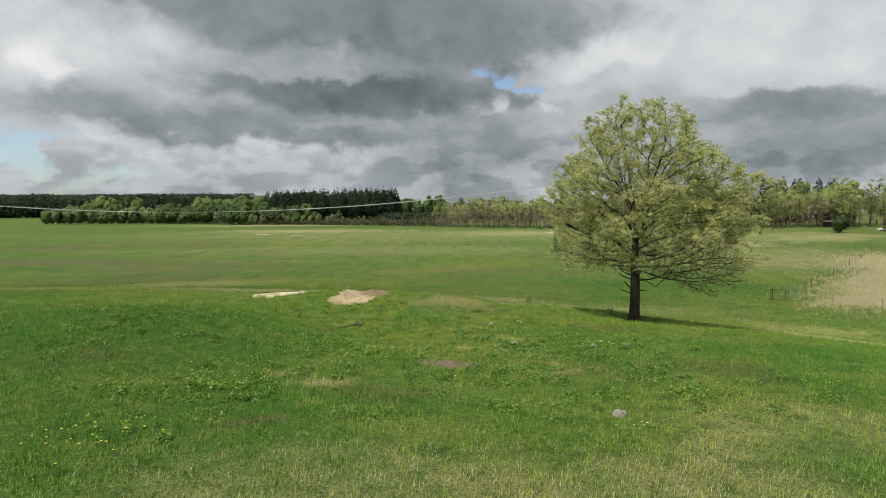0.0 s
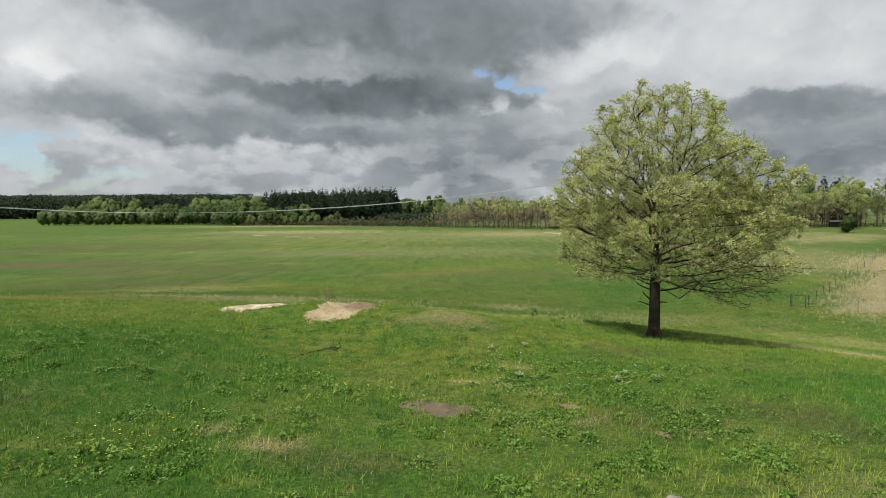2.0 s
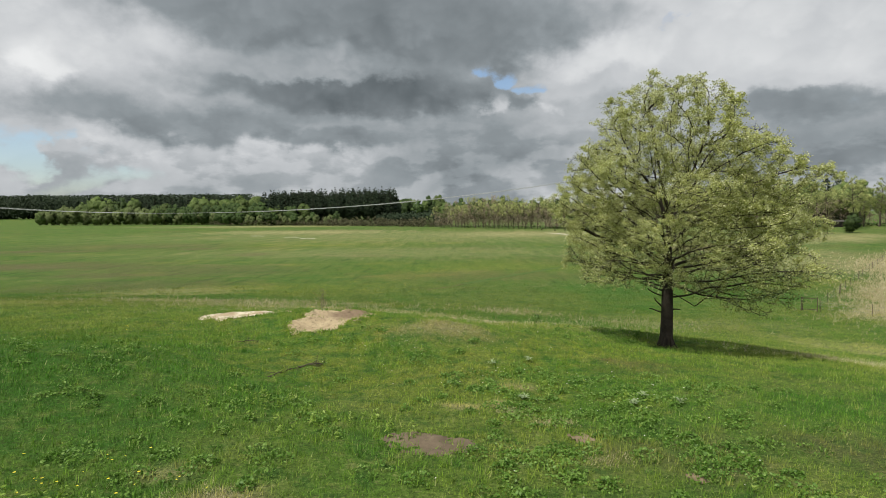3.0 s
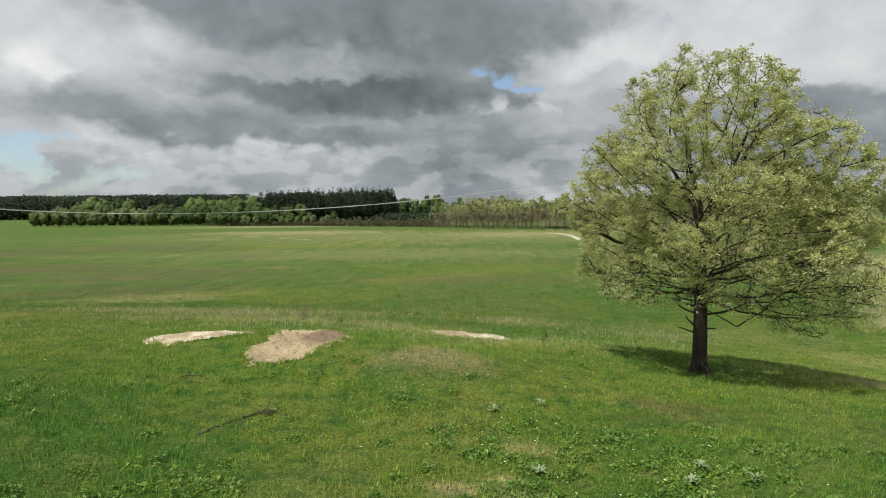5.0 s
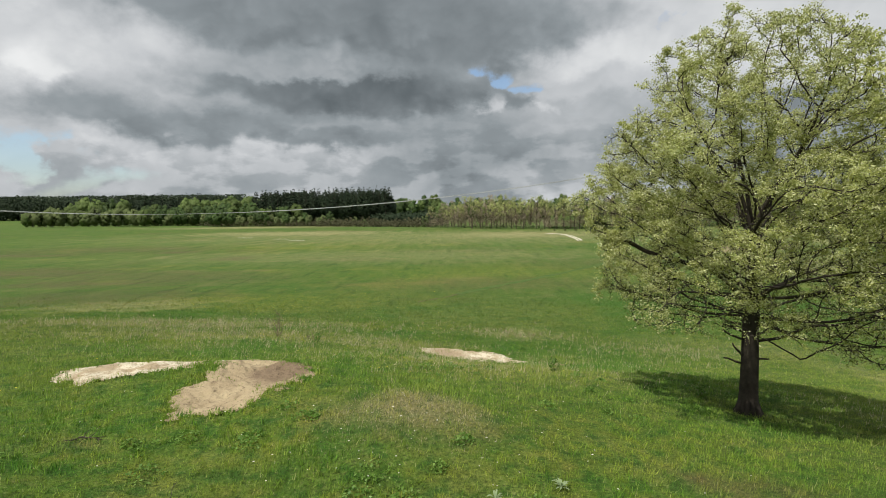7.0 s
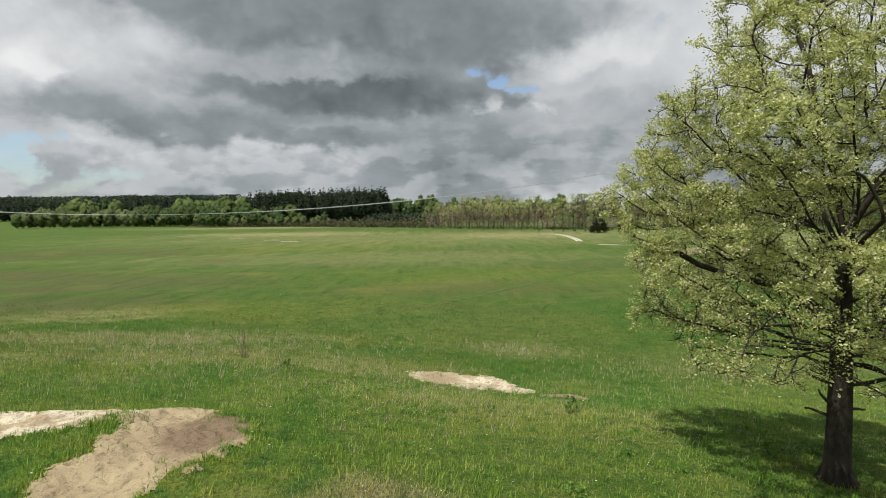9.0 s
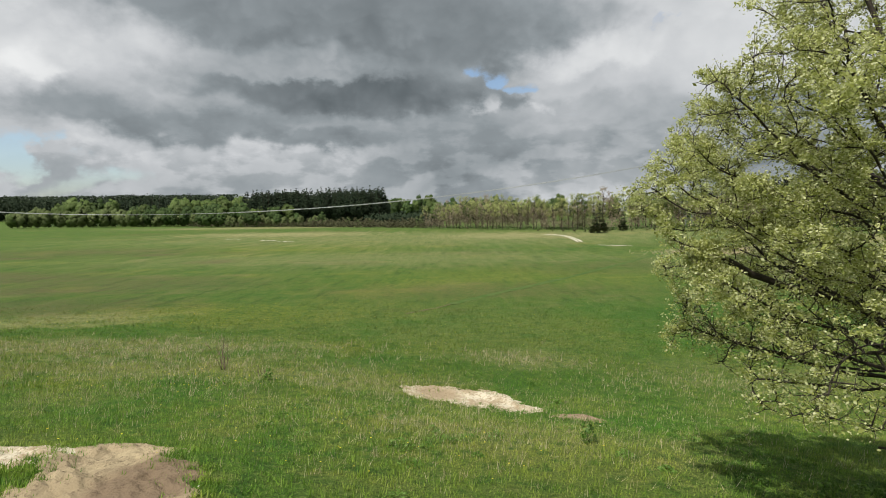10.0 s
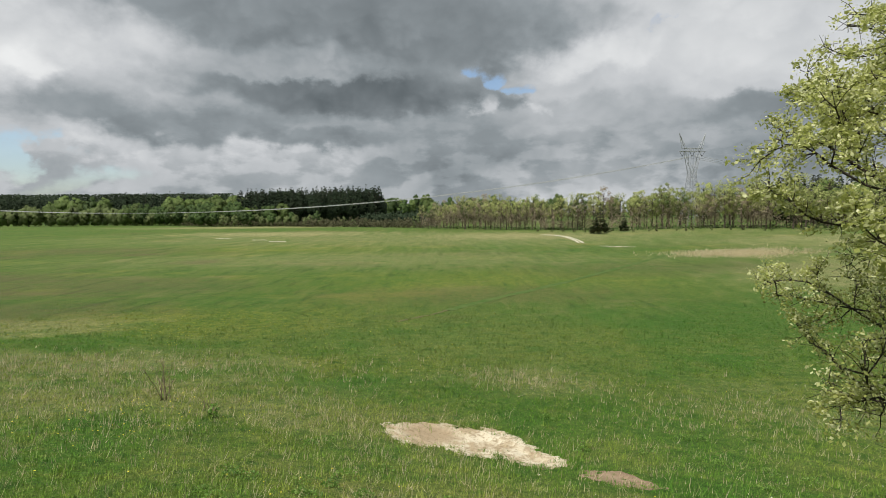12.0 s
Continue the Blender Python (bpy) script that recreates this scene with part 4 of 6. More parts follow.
def grow_oak(rng):
    """Branches that reach for the free places of the crown: node places, parents and the limb that each belongs to."""
    zs = np.arange(0, 8.3, 0.38)
    pos = [np.array([0.03 * math.sin(z * 0.8) + 0.006 * z, 0.04 * math.sin(z * 0.6 + 1), z]) for z in zs]
    up, limb = [max(i - 1, 0) for i in range(len(zs))], [0] * len(zs)
    count = 46
    for k in range(count):
        f = (k + 0.5) / count
        h, az = 3.5 + 4.7 * f, k * 2.4 + rng.uniform(-0.3, 0.3)
        el = np.interp(h, (3.5, 4.4, 5.4, 6.4, 7.4, 8.3), (-2, 6, 20, 38, 55, 74)) + rng.normal(0, 6)
        if h < 4.3 and math.cos(az) < 0.0:      # the lowest limbs grow on the downhill side
            h, el = h + 1.0, el + 4
        at = int(np.argmin(abs(zs - h)))
        d = np.array([math.cos(az) * math.cos(radians(el)), math.sin(az) * math.cos(radians(el)), math.sin(radians(el))])
        path = wander(rng, pos[at], d, rng.uniform(1.8, 3.2), 7, 0.07, 0.0)
        for q in path[1:]:
            pos.append(q)
            up.append(at)
            limb.append(k + 1)
            at = len(pos) - 1
    aim = rng.uniform((-8, -9, 1.6), (11, 10, 18), (60000, 3))
    room = oak_room(aim)
    open_air = wobble(aim[:, 0] + 0.8 * aim[:, 2], aim[:, 1] - 0.9 * aim[:, 2], 0.42) + 0.6 * wobble(aim[:, 1] + 5, aim[:, 2] * 1.3 - aim[:, 0], 0.6)
    aim = aim[(room > 0.03) & ((open_air > -0.45) | (aim[:, 2] < 7)) & (rng.random(len(aim)) < np.where(room < 0.5, 1.0, 0.4) * np.interp(aim[:, 2], (6, 9), (1.0, 0.72)))][:5400]
    pos, step_size = np.array(pos), 0.30
    way = np.zeros_like(pos)
    way[1:] = unit(pos[1:] - pos[np.array(up[1:])])
    best, who = np.full(len(aim), 1e9), np.zeros(len(aim), int)
    fresh, first = np.arange(len(zs), len(pos)), len(pos)
    for _ in range(90):
        if len(fresh) == 0 or len(aim) == 0:
            break
        d2 = ((aim[:, None] - pos[fresh][None]) ** 2).sum(-1)
        j = d2.argmin(1)
        m = d2[np.arange(len(aim)), j]
        nearer = m < best
        best[nearer], who[nearer] = m[nearer], fresh[j[nearer]]
        keep = best > 0.50**2
        aim, best, who = aim[keep], best[keep], who[keep]
        if len(aim) == 0:
            break
        pull = np.zeros_like(pos)
        np.add.at(pull, who, unit(aim - pos[who]))
        src = np.unique(who[best < 4.5**2])
        d = unit(unit(pull[src]) + 0.55 * way[src] + rng.normal(0, 0.10, (len(src), 3)) + np.array([0, 0, 0.05]))
        fresh = np.arange(len(pos), len(pos) + len(src))
        pos, way = np.concatenate([pos, pos[src] + d * step_size]), np.concatenate([way, d])
        up += list(src)
        limb += [limb[i] for i in src]
    return pos, np.array(up), np.array(limb), len(zs), first


def build_oak():
    rng = np.random.default_rng(21)
    oak = thing("oak_tree", "lone spreading oak with fresh yellow-green leaves and dark trunk", "tree", pose(*OAK, gz(*OAK) - 0.1))
    pos, up, limb, stem, first = grow_oak(rng)
    n = len(pos)
    # thickness adds up from the tips; every chain follows its thickest child
    load = np.zeros(n)
    kids = [[] for _ in range(n)]
    for i in range(n - 1, 0, -1):
        load[i] = max(load[i], 1.0)
        load[up[i]] += load[i] if i >= stem else 0
        kids[up[i]].append(i)
    rad = np.minimum(0.0128 * load**0.46, np.interp(pos[:, 2], (2, 4.5, 6.5), (0.07, 0.12, 0.18)))
    trunk = Shape()
    zs = pos[:stem, 2]
    trunk.tube(pos[:stem], np.interp(zs, (0, 0.25, 0.6, 1.2, 2.5, 4, 5.5, 7, 8.3), (0.62, 0.50, 0.43, 0.395, 0.37, 0.345, 0.30, 0.22, 0.13)), 16)
    for a in np.linspace(0, 6.28, 7)[:-1]:
        trunk.tube([(0.75 * math.cos(a), 0.75 * math.sin(a), -0.05), (0.5 * math.cos(a), 0.5 * math.sin(a), 0.22), (0.34 * math.cos(a), 0.34 * math.sin(a), 0.8)], [0.10, 0.14, 0.08], 6)
    part("trunk", trunk, BARK, oak, "dark furrowed trunk", True)
    shapes = collections.defaultdict(Shape)
    for i in range(stem, n):
        head = up[i] < stem or i != max(kids[up[i]], key=lambda c: load[c])
        if not head:
            continue
        chain = [up[i], i]
        while kids[chain[-1]]:
            chain.append(max(kids[chain[-1]], key=lambda c: load[c]))
        r = rad[chain].copy()
        r[0] = r[1] * 1.15
        shapes[limb[i]].tube(pos[chain], r, 7 if r[0] > 0.05 else 5 if r[0] > 0.025 else 4, False)
    # twigs on all thin wood, with a spray of leaves at every end
    thin = np.array([i for i in range(first, n) if load[i] <= 9])
    spots, heavy = [], []
    for i in thin:
        for _ in range(4 if load[i] <= 2 else 2):
            d = unit(unit(pos[i] - pos[up[i]]) * 0.7 + rng.normal(0, 0.62, 3) + np.array([0, 0, 0.22]))
            end = pos[i] + d * rng.uniform(0.18, 0.55)
            mid = 0.5 * (pos[i] + end) + rng.normal(0, 0.03, 3)
            shapes[limb[i]].tube([pos[i], mid, end], (0.009, 0.007, 0.004), 3, False)
            spots += [end, mid]
            heavy += [1.0, 0.35]
    for k in sorted(shapes):
        part("limb", shapes[k], BARK, oak, "", True)
    for h, az, el, length in ((3.9, 3.3, 22, 1.5), (3.55, 3.15, 12, 1.3), (2.85, 3.35, 38, 0.9), (2.45, 3.05, 5, 0.8), (2.6, 0.1, 10, 0.55), (4.2, 3.0, 15, 0.9)):
        stub = Shape()
        way = (math.cos(az) * math.cos(radians(el)), math.sin(az) * math.cos(radians(el)), math.sin(radians(el)))
        p = wander(rng, (0.36 * math.cos(az), 0.36 * math.sin(az), h), way, length, 5, 0.12, 0.02)
        stub.tube(p, np.linspace(0.06, 0.03, 6), 6)
        part("stub", stub, DEAD_WOOD, oak, "dead broken branch stub", True)
    spots, heavy = np.array(spots), np.array(heavy)
    dense = heavy * np.interp(spots[:, 2], (2.5, 4.5, 6.5, 8.5, 11.0, 14.0), (0.10, 0.20, 0.48, 0.88, 0.95, 0.78)) * np.interp(oak_room(spots), (-0.1, 0.3, 0.8), (1.15, 1.0, 0.5))
    dense = dense * np.clip(0.7 + 1.0 * wobble(spots[:, 0] + spots[:, 2], spots[:, 1] - 0.7 * spots[:, 2], 0.9), 0.08, 2) * rng.gamma(1.5, 1 / 1.5, len(spots))
    count = rng.poisson(OAK_FILL * dense / dense.sum())
    # the side nearest the mound carries its leaves singly, the rest in larger sprays
    centres = np.repeat(spots, count, axis=0)
    near = (centres[:, 0] < 1.0) & (rng.random(len(centres)) < 0.9)
    v, t = leaf_sheet(rng, np.repeat(centres[~near], 2, axis=0), (0.10, 0.10, 0.06), 0.064, 1.7, 0.1, 0.7)
    v2, t2 = leaf_sheet(rng, np.repeat(centres[near], 3, axis=0), (0.095, 0.095, 0.06), 0.046, 1.8, 0.1, 0.7)
    t = np.concatenate([t, t2 + len(v)])
    v = np.concatenate([v, v2])
    part("crown", quick_mesh("crown", v, t), OAK_LEAF, oak, "sparse young yellow-green leaves")


OAK_FILL = 136000      # leaf sprays in the crown
build_oak()


def lump(rng, fine=1):
    """A small uneven ball of leaves, as vertices and triangles."""
    bm = bmesh.new()
    bmesh.ops.create_icosphere(bm, subdivisions=fine, radius=1.0)
    v = np.array([p.co[:] for p in bm.verts]) * rng.uniform(0.80, 1.10, (len(bm.verts), 1))
    t = np.array([[p.index for p in f.verts] for f in bm.faces])
    bm.free()
    return v, t


def soft_mesh(name, v, t, normals):
    """A mesh whose leaves are shaded with the roundness of the clump that they belong to."""
    face = np.cross(v[t[:, 1]] - v[t[:, 0]], v[t[:, 2]] - v[t[:, 0]])
    wrong = (face * normals[t].sum(1)).sum(1) < 0
    t = np.where(wrong[:, None], t[:, ::-1], t)
    me = quick_mesh(name, v, t)
    me.shade_smooth()
    me.normals_split_custom_set_from_vertices(unit(normals).tolist())
    return me


def clumped(rng, name, centres, radii, middle, leaves, size, flat=0.85, core=0.84, fine=1, shell=0.85, long=1.3, rough=0.25, bulge=0.7, ragged=1.14):
    """A crown of leafy clumps: scattered leaves round shaded inner masses."""
    k = rng.choice(len(centres), leaves, p=radii**2 / (radii**2).sum())
    out = unit(rng.normal(0, 1, (leaves, 3)) + 0.8 * unit(centres[k] - middle) + np.array([0, 0, 0.25]))
    p = centres[k] + out * (radii[k] * rng.uniform(shell, ragged, leaves))[:, None] * np.array([1, 1, flat])
    v, t = leaf_sheet(rng, p, size * 0.1, size, long, face=out)
    n = np.repeat(bulge * out + 0.7 * unit(p - middle) + rng.normal(0, rough, (leaves, 3)), 4, axis=0)
    vs, ts, ns, m = [v], [t], [n], len(v)
    if core:
        for c, r in zip(centres, radii):
            cv, ct = lump(rng, fine)
            q = c + cv * r * core * np.array([1, 1, flat])
            vs.append(q)
            ts.append(ct + m)
            ns.append(bulge * unit(cv) + 0.7 * unit(q - middle))
            m += len(cv)
    return soft_mesh(name, np.concatenate(vs), np.concatenate(ts), np.concatenate(ns))


def tree_kind(seed, high, clear, wide, leaf_mat, leaves, size, lobes=13, name="tree", label="", category="tree", airy=False, core=None):
    """One broad-leaved tree of a wood: trunk, limbs to every clump, and an uneven crown. Stands at the origin, to be copied."""
    rng = np.random.default_rng(seed)
    tree = thing(name, label, category)
    zc, hh = high * (clear + 0.5 * (1 - clear)), high * 0.5 * (1 - clear)
    middle = np.array([0, 0, zc - 0.15 * hh])
    i = np.arange(lobes) + rng.uniform(-0.3, 0.3, lobes)
    zz = np.clip(1 - 2 * (i + 0.5) / lobes, -0.95, 0.97)
    ring = np.sqrt(1 - zz**2)
    d = np.stack([ring * np.cos(2.4 * i), ring * np.sin(2.4 * i), zz], -1)
    full = 1.0 if airy else 1.5      # leafy crowns merge into one dome
    centres = np.array([0, 0, zc]) + d * np.array([wide * 0.68, wide * 0.68, hh * (0.76 if clear > 0.1 else 0.92)]) * rng.uniform(0.8, 1.12, (lobes, 1)) * (1.0 if airy else 0.86)
    radii = full * wide * rng.uniform(0.24, 0.44, lobes) * math.sqrt(13 / lobes) * (1 - 0.25 * np.maximum(zz, 0))
    wood = Shape()
    main = wander(rng, (0, 0, -0.3), (0, 0, 1), high * 0.80, 6, 0.04)
    wood.tube(main, np.linspace(high * 0.015, high * 0.004, 7), 5)
    for c in centres:
        h = min(max(c[2] - 0.35 * wide, clear * high * 0.6), high * 0.75)
        at = np.array([np.interp(h, main[:, 2], main[:, j]) for j in range(3)])
        wood.tube([at, 0.5 * (at + c) + rng.normal(0, 0.15, 3), c], (high * 0.006, high * 0.004, high * 0.002), 3, False)
    part("trunk", wood, FAR_BARK, tree)
    if not airy:
        centres, radii = np.concatenate([centres, [[0, 0, zc]]]), np.append(radii, wide * 0.55)
    crown = clumped(rng, "crown", centres, radii, middle, leaves, size, 0.9, (0.5 if airy else 0.80) if core is None else core, 1 if airy or high < 9 else 2, 0.35 if airy else 0.72, bulge=0.7 if high < 9 else 0.5, ragged=1.14)
    part("crown", crown, leaf_mat, tree)
    return tree


def budding_kind(seed, high, wide, leaf_mat):
    """A slender tree just breaking leaf: thin trunk, airy yellow-green top, bare pinkish twigs below."""
    rng = np.random.default_rng(seed)
    tree = thing("budding_tree", "slender tree with pinkish-brown twigs and yellow-green buds", "tree")
    wood = Shape()
    main = wander(rng, (0, 0, -0.3), (0, 0, 1), high * 0.93, 8, 0.03)
    wood.tube(main, np.linspace(high * 0.013, high * 0.003, 9), 5)
    n = 16
    f = np.sort(rng.uniform(0.30, 0.97, n))
    az = np.arange(n) * 2.4 + rng.uniform(-0.5, 0.5, n)
    reach = wide * np.interp(f, (0.25, 0.5, 0.75, 0.9, 1.0), (0.55, 0.95, 1.0, 0.7, 0.25)) * rng.uniform(0.5, 1.05, n)
    heads = []
    for k in range(n):
        at = np.array([np.interp(f[k] * high * 0.8, main[:, 2], main[:, j]) for j in range(3)])
        end = np.array([math.cos(az[k]) * reach[k], math.sin(az[k]) * reach[k], f[k] * high])
        wood.tube([at, 0.5 * (at + end) - np.array([0, 0, 0.1 * reach[k]]), end], (high * 0.005, high * 0.003, high * 0.001), 3, False)
        heads.append(end)
    heads = np.array(heads)
    part("trunk", wood, FAR_BARK, tree)
    top = heads[f > 0.52]
    crown = clumped(rng, "crown", top, rng.uniform(0.34, 0.52, len(top)) * wide, np.array([0, 0, high * 0.62]), 720, 0.36, 1.15, 0.0, 1, 0.2)
    part("crown", crown, leaf_mat, tree)
    low = np.concatenate([heads[f < 0.66], [[0, 0, high * g] for g in (0.22, 0.33, 0.45, 0.55)]])
    twigs = clumped(rng, "twigs", low, rng.uniform(0.42, 0.60, len(low)) * wide, np.array([0, 0, high * 0.35]), 520, 0.28, 1.3, 0.0, 1, 0.2, 2.4)
    tagged(part("twig_mass", twigs, LEAF_BUD, tree), "bare pinkish-brown twigs", kind="stuff")
    return tree


def conifer_kind(seed, high, wide, clear, leaf_mat, name, label, tiers=17, leaves=620, size=0.023, taper=1.4, heart=0.0):
    """A pine or juniper: whorls of boughs that shorten to a pointed top."""
    rng = np.random.default_rng(seed)
    tree = thing(name, label, "tree")
    wood = Shape()
    wood.tube(wander(rng, (0, 0, -0.3), (0, 0, 1), high, 5, 0.01), np.linspace(high * 0.012, 0.03, 6), 5)
    centres, radii = [], []
    for k in range(tiers):
        g = (k + rng.uniform(0.2, 0.8)) / tiers
        reach = wide * (1 - g**taper) ** 0.9 * rng.uniform(0.8, 1.15) + 0.10 * wide
        for b in range(4):
            a = b * 1.57 + k * 0.8 + rng.uniform(-0.4, 0.4)
            r = max(reach * rng.uniform(0.42, 0.56), (0.03 if g < 0.8 else 0.014) * high)
            q = reach * rng.uniform(0.45, 0.75)
            z = high * (clear + (1 - clear) * g) + rng.uniform(-0.02, 0.02) * high
            centres.append((math.cos(a) * q, math.sin(a) * q, z))
            radii.append(r)
            if b % 2 == 0:
                wood.tube([(0, 0, z), (math.cos(a) * q, math.sin(a) * q, z)], (high * 0.004, high * 0.002), 3, False)
    centres.append((0, 0, high * 0.985))
    radii.append(0.06 * wide)
    part("trunk", wood, FAR_BARK, tree)
    crown = clumped(rng, "crown", np.array(centres), np.array(radii), np.array([0, 0, high * 0.45]), leaves, high * size, 0.85, heart, 1, 0.2, 1.4, 0.2, 0.2, 1.06)
    part("crown", crown, leaf_mat, tree)
    return tree


def grove(kinds, places, group, seed, low=0.85, high=1.15):
    """Copies of the kinds at the places (x, y, height factor)."""
    rng = random.Random(seed)
    for x, y, k in places:
        src = kinds[rng.randrange(len(kinds))]
        s = k * rng.uniform(low, high)
        m = pose(x, y, gz(x, y) - 0.15, 0, 0, rng.uniform(0, 360)) @ Matrix.Diagonal((s * rng.uniform(0.9, 1.12), s * rng.uniform(0.9, 1.12), s, 1))
        tagged(copy_thing(src, m), group=group)


def drop_kinds(kinds):
    for ob in kinds:
        for o in (*ob.children_recursive, ob):
            bpy.data.objects.remove(o)


def row(x0, y0, x1, y1, n, deep, seed, k0=1.0, k1=1.0):
    rng = random.Random(seed)
    out = []
    for i in range(n):
        f = (i + rng.uniform(0.1, 0.9)) / n
        out.append((x0 + (x1 - x0) * f, y0 + (y1 - y0) * f + rng.uniform(0, deep), k0 + (k1 - k0) * f))
    return out


budding = [budding_kind(100 + k, 19, 3.3 + 0.3 * (k % 3), (LEAF_SPRING, LEAF_SPRING, LEAF_BUD, LEAF_LIGHT, LEAF_SPRING)[k]) for k in range(5)]
fresh = [tree_kind(200 + k, 20, 0.16, 5.6, LEAF_LIGHT, 1700, 0.42, 22, "broadleaf_tree", "broad tree in fresh light green spring leaf") for k in range(3)]
airy = [tree_kind(250 + k, 20, 0.26, 4.8, (LEAF_SPRING, LEAF_AIRY, LEAF_AIRY)[k], 1500, 0.36, 20, "broadleaf_tree", "tall tree in thin yellow-green spring leaf", airy=True, core=0.0) for k in range(3)]
green = [tree_kind(300 + k, 19, 0.06, 6.2, LEAF_MID, 1500, 0.44, 22, "broadleaf_tree", "dense mid-green broad-leaved tree of the wood") for k in range(3)]
willow = [tree_kind(400 + k, 14, 0.03, 5.0, (LEAF_GREY, LEAF_LIGHT, LEAF_GREY, LEAF_GREY)[k], 1500, 0.34, 22, "willow_tree", "rounded grey-green willow at the field edge") for k in range(4)]
scrub = [tree_kind(500 + k, 5.0, 0.02, 2.5, (LEAF_BROWNISH, LEAF_THICKET, LEAF_THICKET, LEAF_GREY)[k], 240, 0.42, 9, "shrub", "low brownish-green shrub of the far thicket", "shrub", True) for k in range(4)]
pines = [conifer_kind(600 + k, 27, 5.0, 0.08, LEAF_PINE, "pine_tree", "tall dark green pine of the plantation", leaves=2300, size=0.023, taper=2.0, heart=0.5) for k in range(4)]
junipers = [conifer_kind(650 + k, 10, 2.5, 0.05, LEAF_JUNIPER, "juniper", "dark conical juniper in front of the wood", 9, 900, 0.045, 0.85, 0.7) for k in range(2)]

# the row of slender trees along the field's far side
grove(budding, row(-6, 424, 62, 386, 24, 10, 1, 0.84, 0.92), "trees along the far field edge", 1, 0.72, 1.15)
grove(budding, row(0, 440, 75, 402, 30, 16, 2, 0.98, 1.06), "trees along the far field edge", 2, 0.8, 1.15)
grove(budding + airy[:1], row(66, 386, 100, 370, 13, 10, 3, 1.0, 1.12), "trees along the far field edge", 3, 0.75, 1.15)
grove(airy[:2], [(79, 392, 1.1), (91, 388, 1.2), (120, 372, 1.15)], "trees along the far field edge", 31)
grove(budding + airy[:2], row(112, 364, 172, 322, 26, 12, 4, 1.05, 1.2), "trees along the far field edge", 4, 0.75, 1.15)
grove(airy + budding[:3], row(100, 386, 180, 338, 19, 18, 5, 1.15, 1.3), "trees along the far field edge", 5, 0.8, 1.12)
grove(airy + fresh[:1] + budding, row(178, 322, 300, 330, 22, 26, 6, 1.0, 1.1), "trees along the far field edge", 6)
# behind them
grove(green + fresh[:1], row(-42, 640, 130, 590, 20, 40, 7, 1.35, 1.3), "trees of the wood behind the field", 7)
grove(fresh, row(-60, 690, 0, 690, 6, 20, 8, 1.55, 1.45), "trees of the wood behind the field", 8)
grove(green + fresh, row(120, 420, 330, 420, 20, 50, 9, 1.0, 1.15), "trees of the wood behind the field", 9)
# pines of the plantation
grove(pines, row(-172, 560, -44, 548, 46, 14, 10, 1.18, 1.24), "plantation pines", 10, 0.90, 1.04)
grove(pines, row(-168, 580, -46, 570, 30, 14, 11, 1.24, 1.32), "plantation pines", 11, 0.92, 1.03)
grove(pines, row(-372, 700, -250, 690, 26, 20, 12, 1.24, 1.24), "plantation pines", 12, 0.92, 1.06)
# mixed wood beside them, willows in front
grove(fresh + green[:1], row(-430, 690, -350, 680, 9, 20, 13, 1.5, 1.5), "trees of the wood behind the field", 13)
grove(fresh, row(-285, 672, -190, 650, 14, 14, 14, 1.6, 1.6), "trees of the wood behind the field", 14, 0.88, 1.08)
grove(green + fresh[:2], row(-205, 556, -120, 545, 11, 10, 22, 1.15, 1.0), "trees of the wood behind the field", 22)
grove(green + fresh[:1], row(-310, 625, -215, 620, 14, 10, 23, 1.15, 1.1), "trees of the wood behind the field", 23, 0.85, 1.1)
grove(green + willow[2:], row(-290, 606, -190, 590, 20, 10, 24, 0.85, 0.85), "trees of the wood behind the field", 24)
grove(willow, row(-410, 600, -285, 598, 24, 8, 15, 1.38, 1.3), "willows at the field edge", 15)
grove(green[:2] + willow[3:], row(-205, 540, -90, 512, 22, 10, 25, 0.75, 0.65), "thicket shrubs", 25)
grove(scrub, row(-110, 512, -4, 446, 46, 22, 16, 1.2, 1.4), "thicket shrubs", 16, 0.6, 1.3)
grove(scrub, row(60, 366, 170, 300, 20, 8, 18, 0.4, 0.4), "thicket shrubs", 18)
grove(junipers, [(103.8, 350, 1.05), (85, 338, 1.25), (88.5, 341, 1.55)], "junipers", 19, 0.97, 1.03)
# the park trees beyond the fence
grove(airy, [(186, 322, 0.85), (200, 330, 0.95), (214, 348, 0.85), (176, 310, 0.9)], "park trees", 20)
grove(airy, [(207, 276, 1.05), (218, 286, 1.2), (224, 274, 1.1), (206, 304, 1.15), (230, 296, 1.2), (240, 284, 1.2)], "park trees", 21)
grove(airy + fresh[:1] + budding[:2], row(172, 345, 345, 352, 26, 26, 26, 1.35, 1.5), "park trees", 26, 0.85, 1.12)
grove(airy + budding[2:], row(165, 322, 262, 318, 13, 14, 27, 1.05, 1.15), "park trees", 27, 0.85, 1.15)
grove(pines, row(218, 400, 275, 395, 14, 20, 28, 1.12, 1.12), "pines behind the park", 28, 0.9, 1.05)
round_bush = tree_kind(700, 8.5, 0.06, 4.2, LEAF_MID, 1400, 0.36, 16, "small_tree", "small round dark green tree on mown grass")
round_bush.matrix_basis = pose(181, 268, gz(181, 268) - 0.1)
drop_kinds(budding + fresh + airy + green + willow + scrub + pines + junipers)


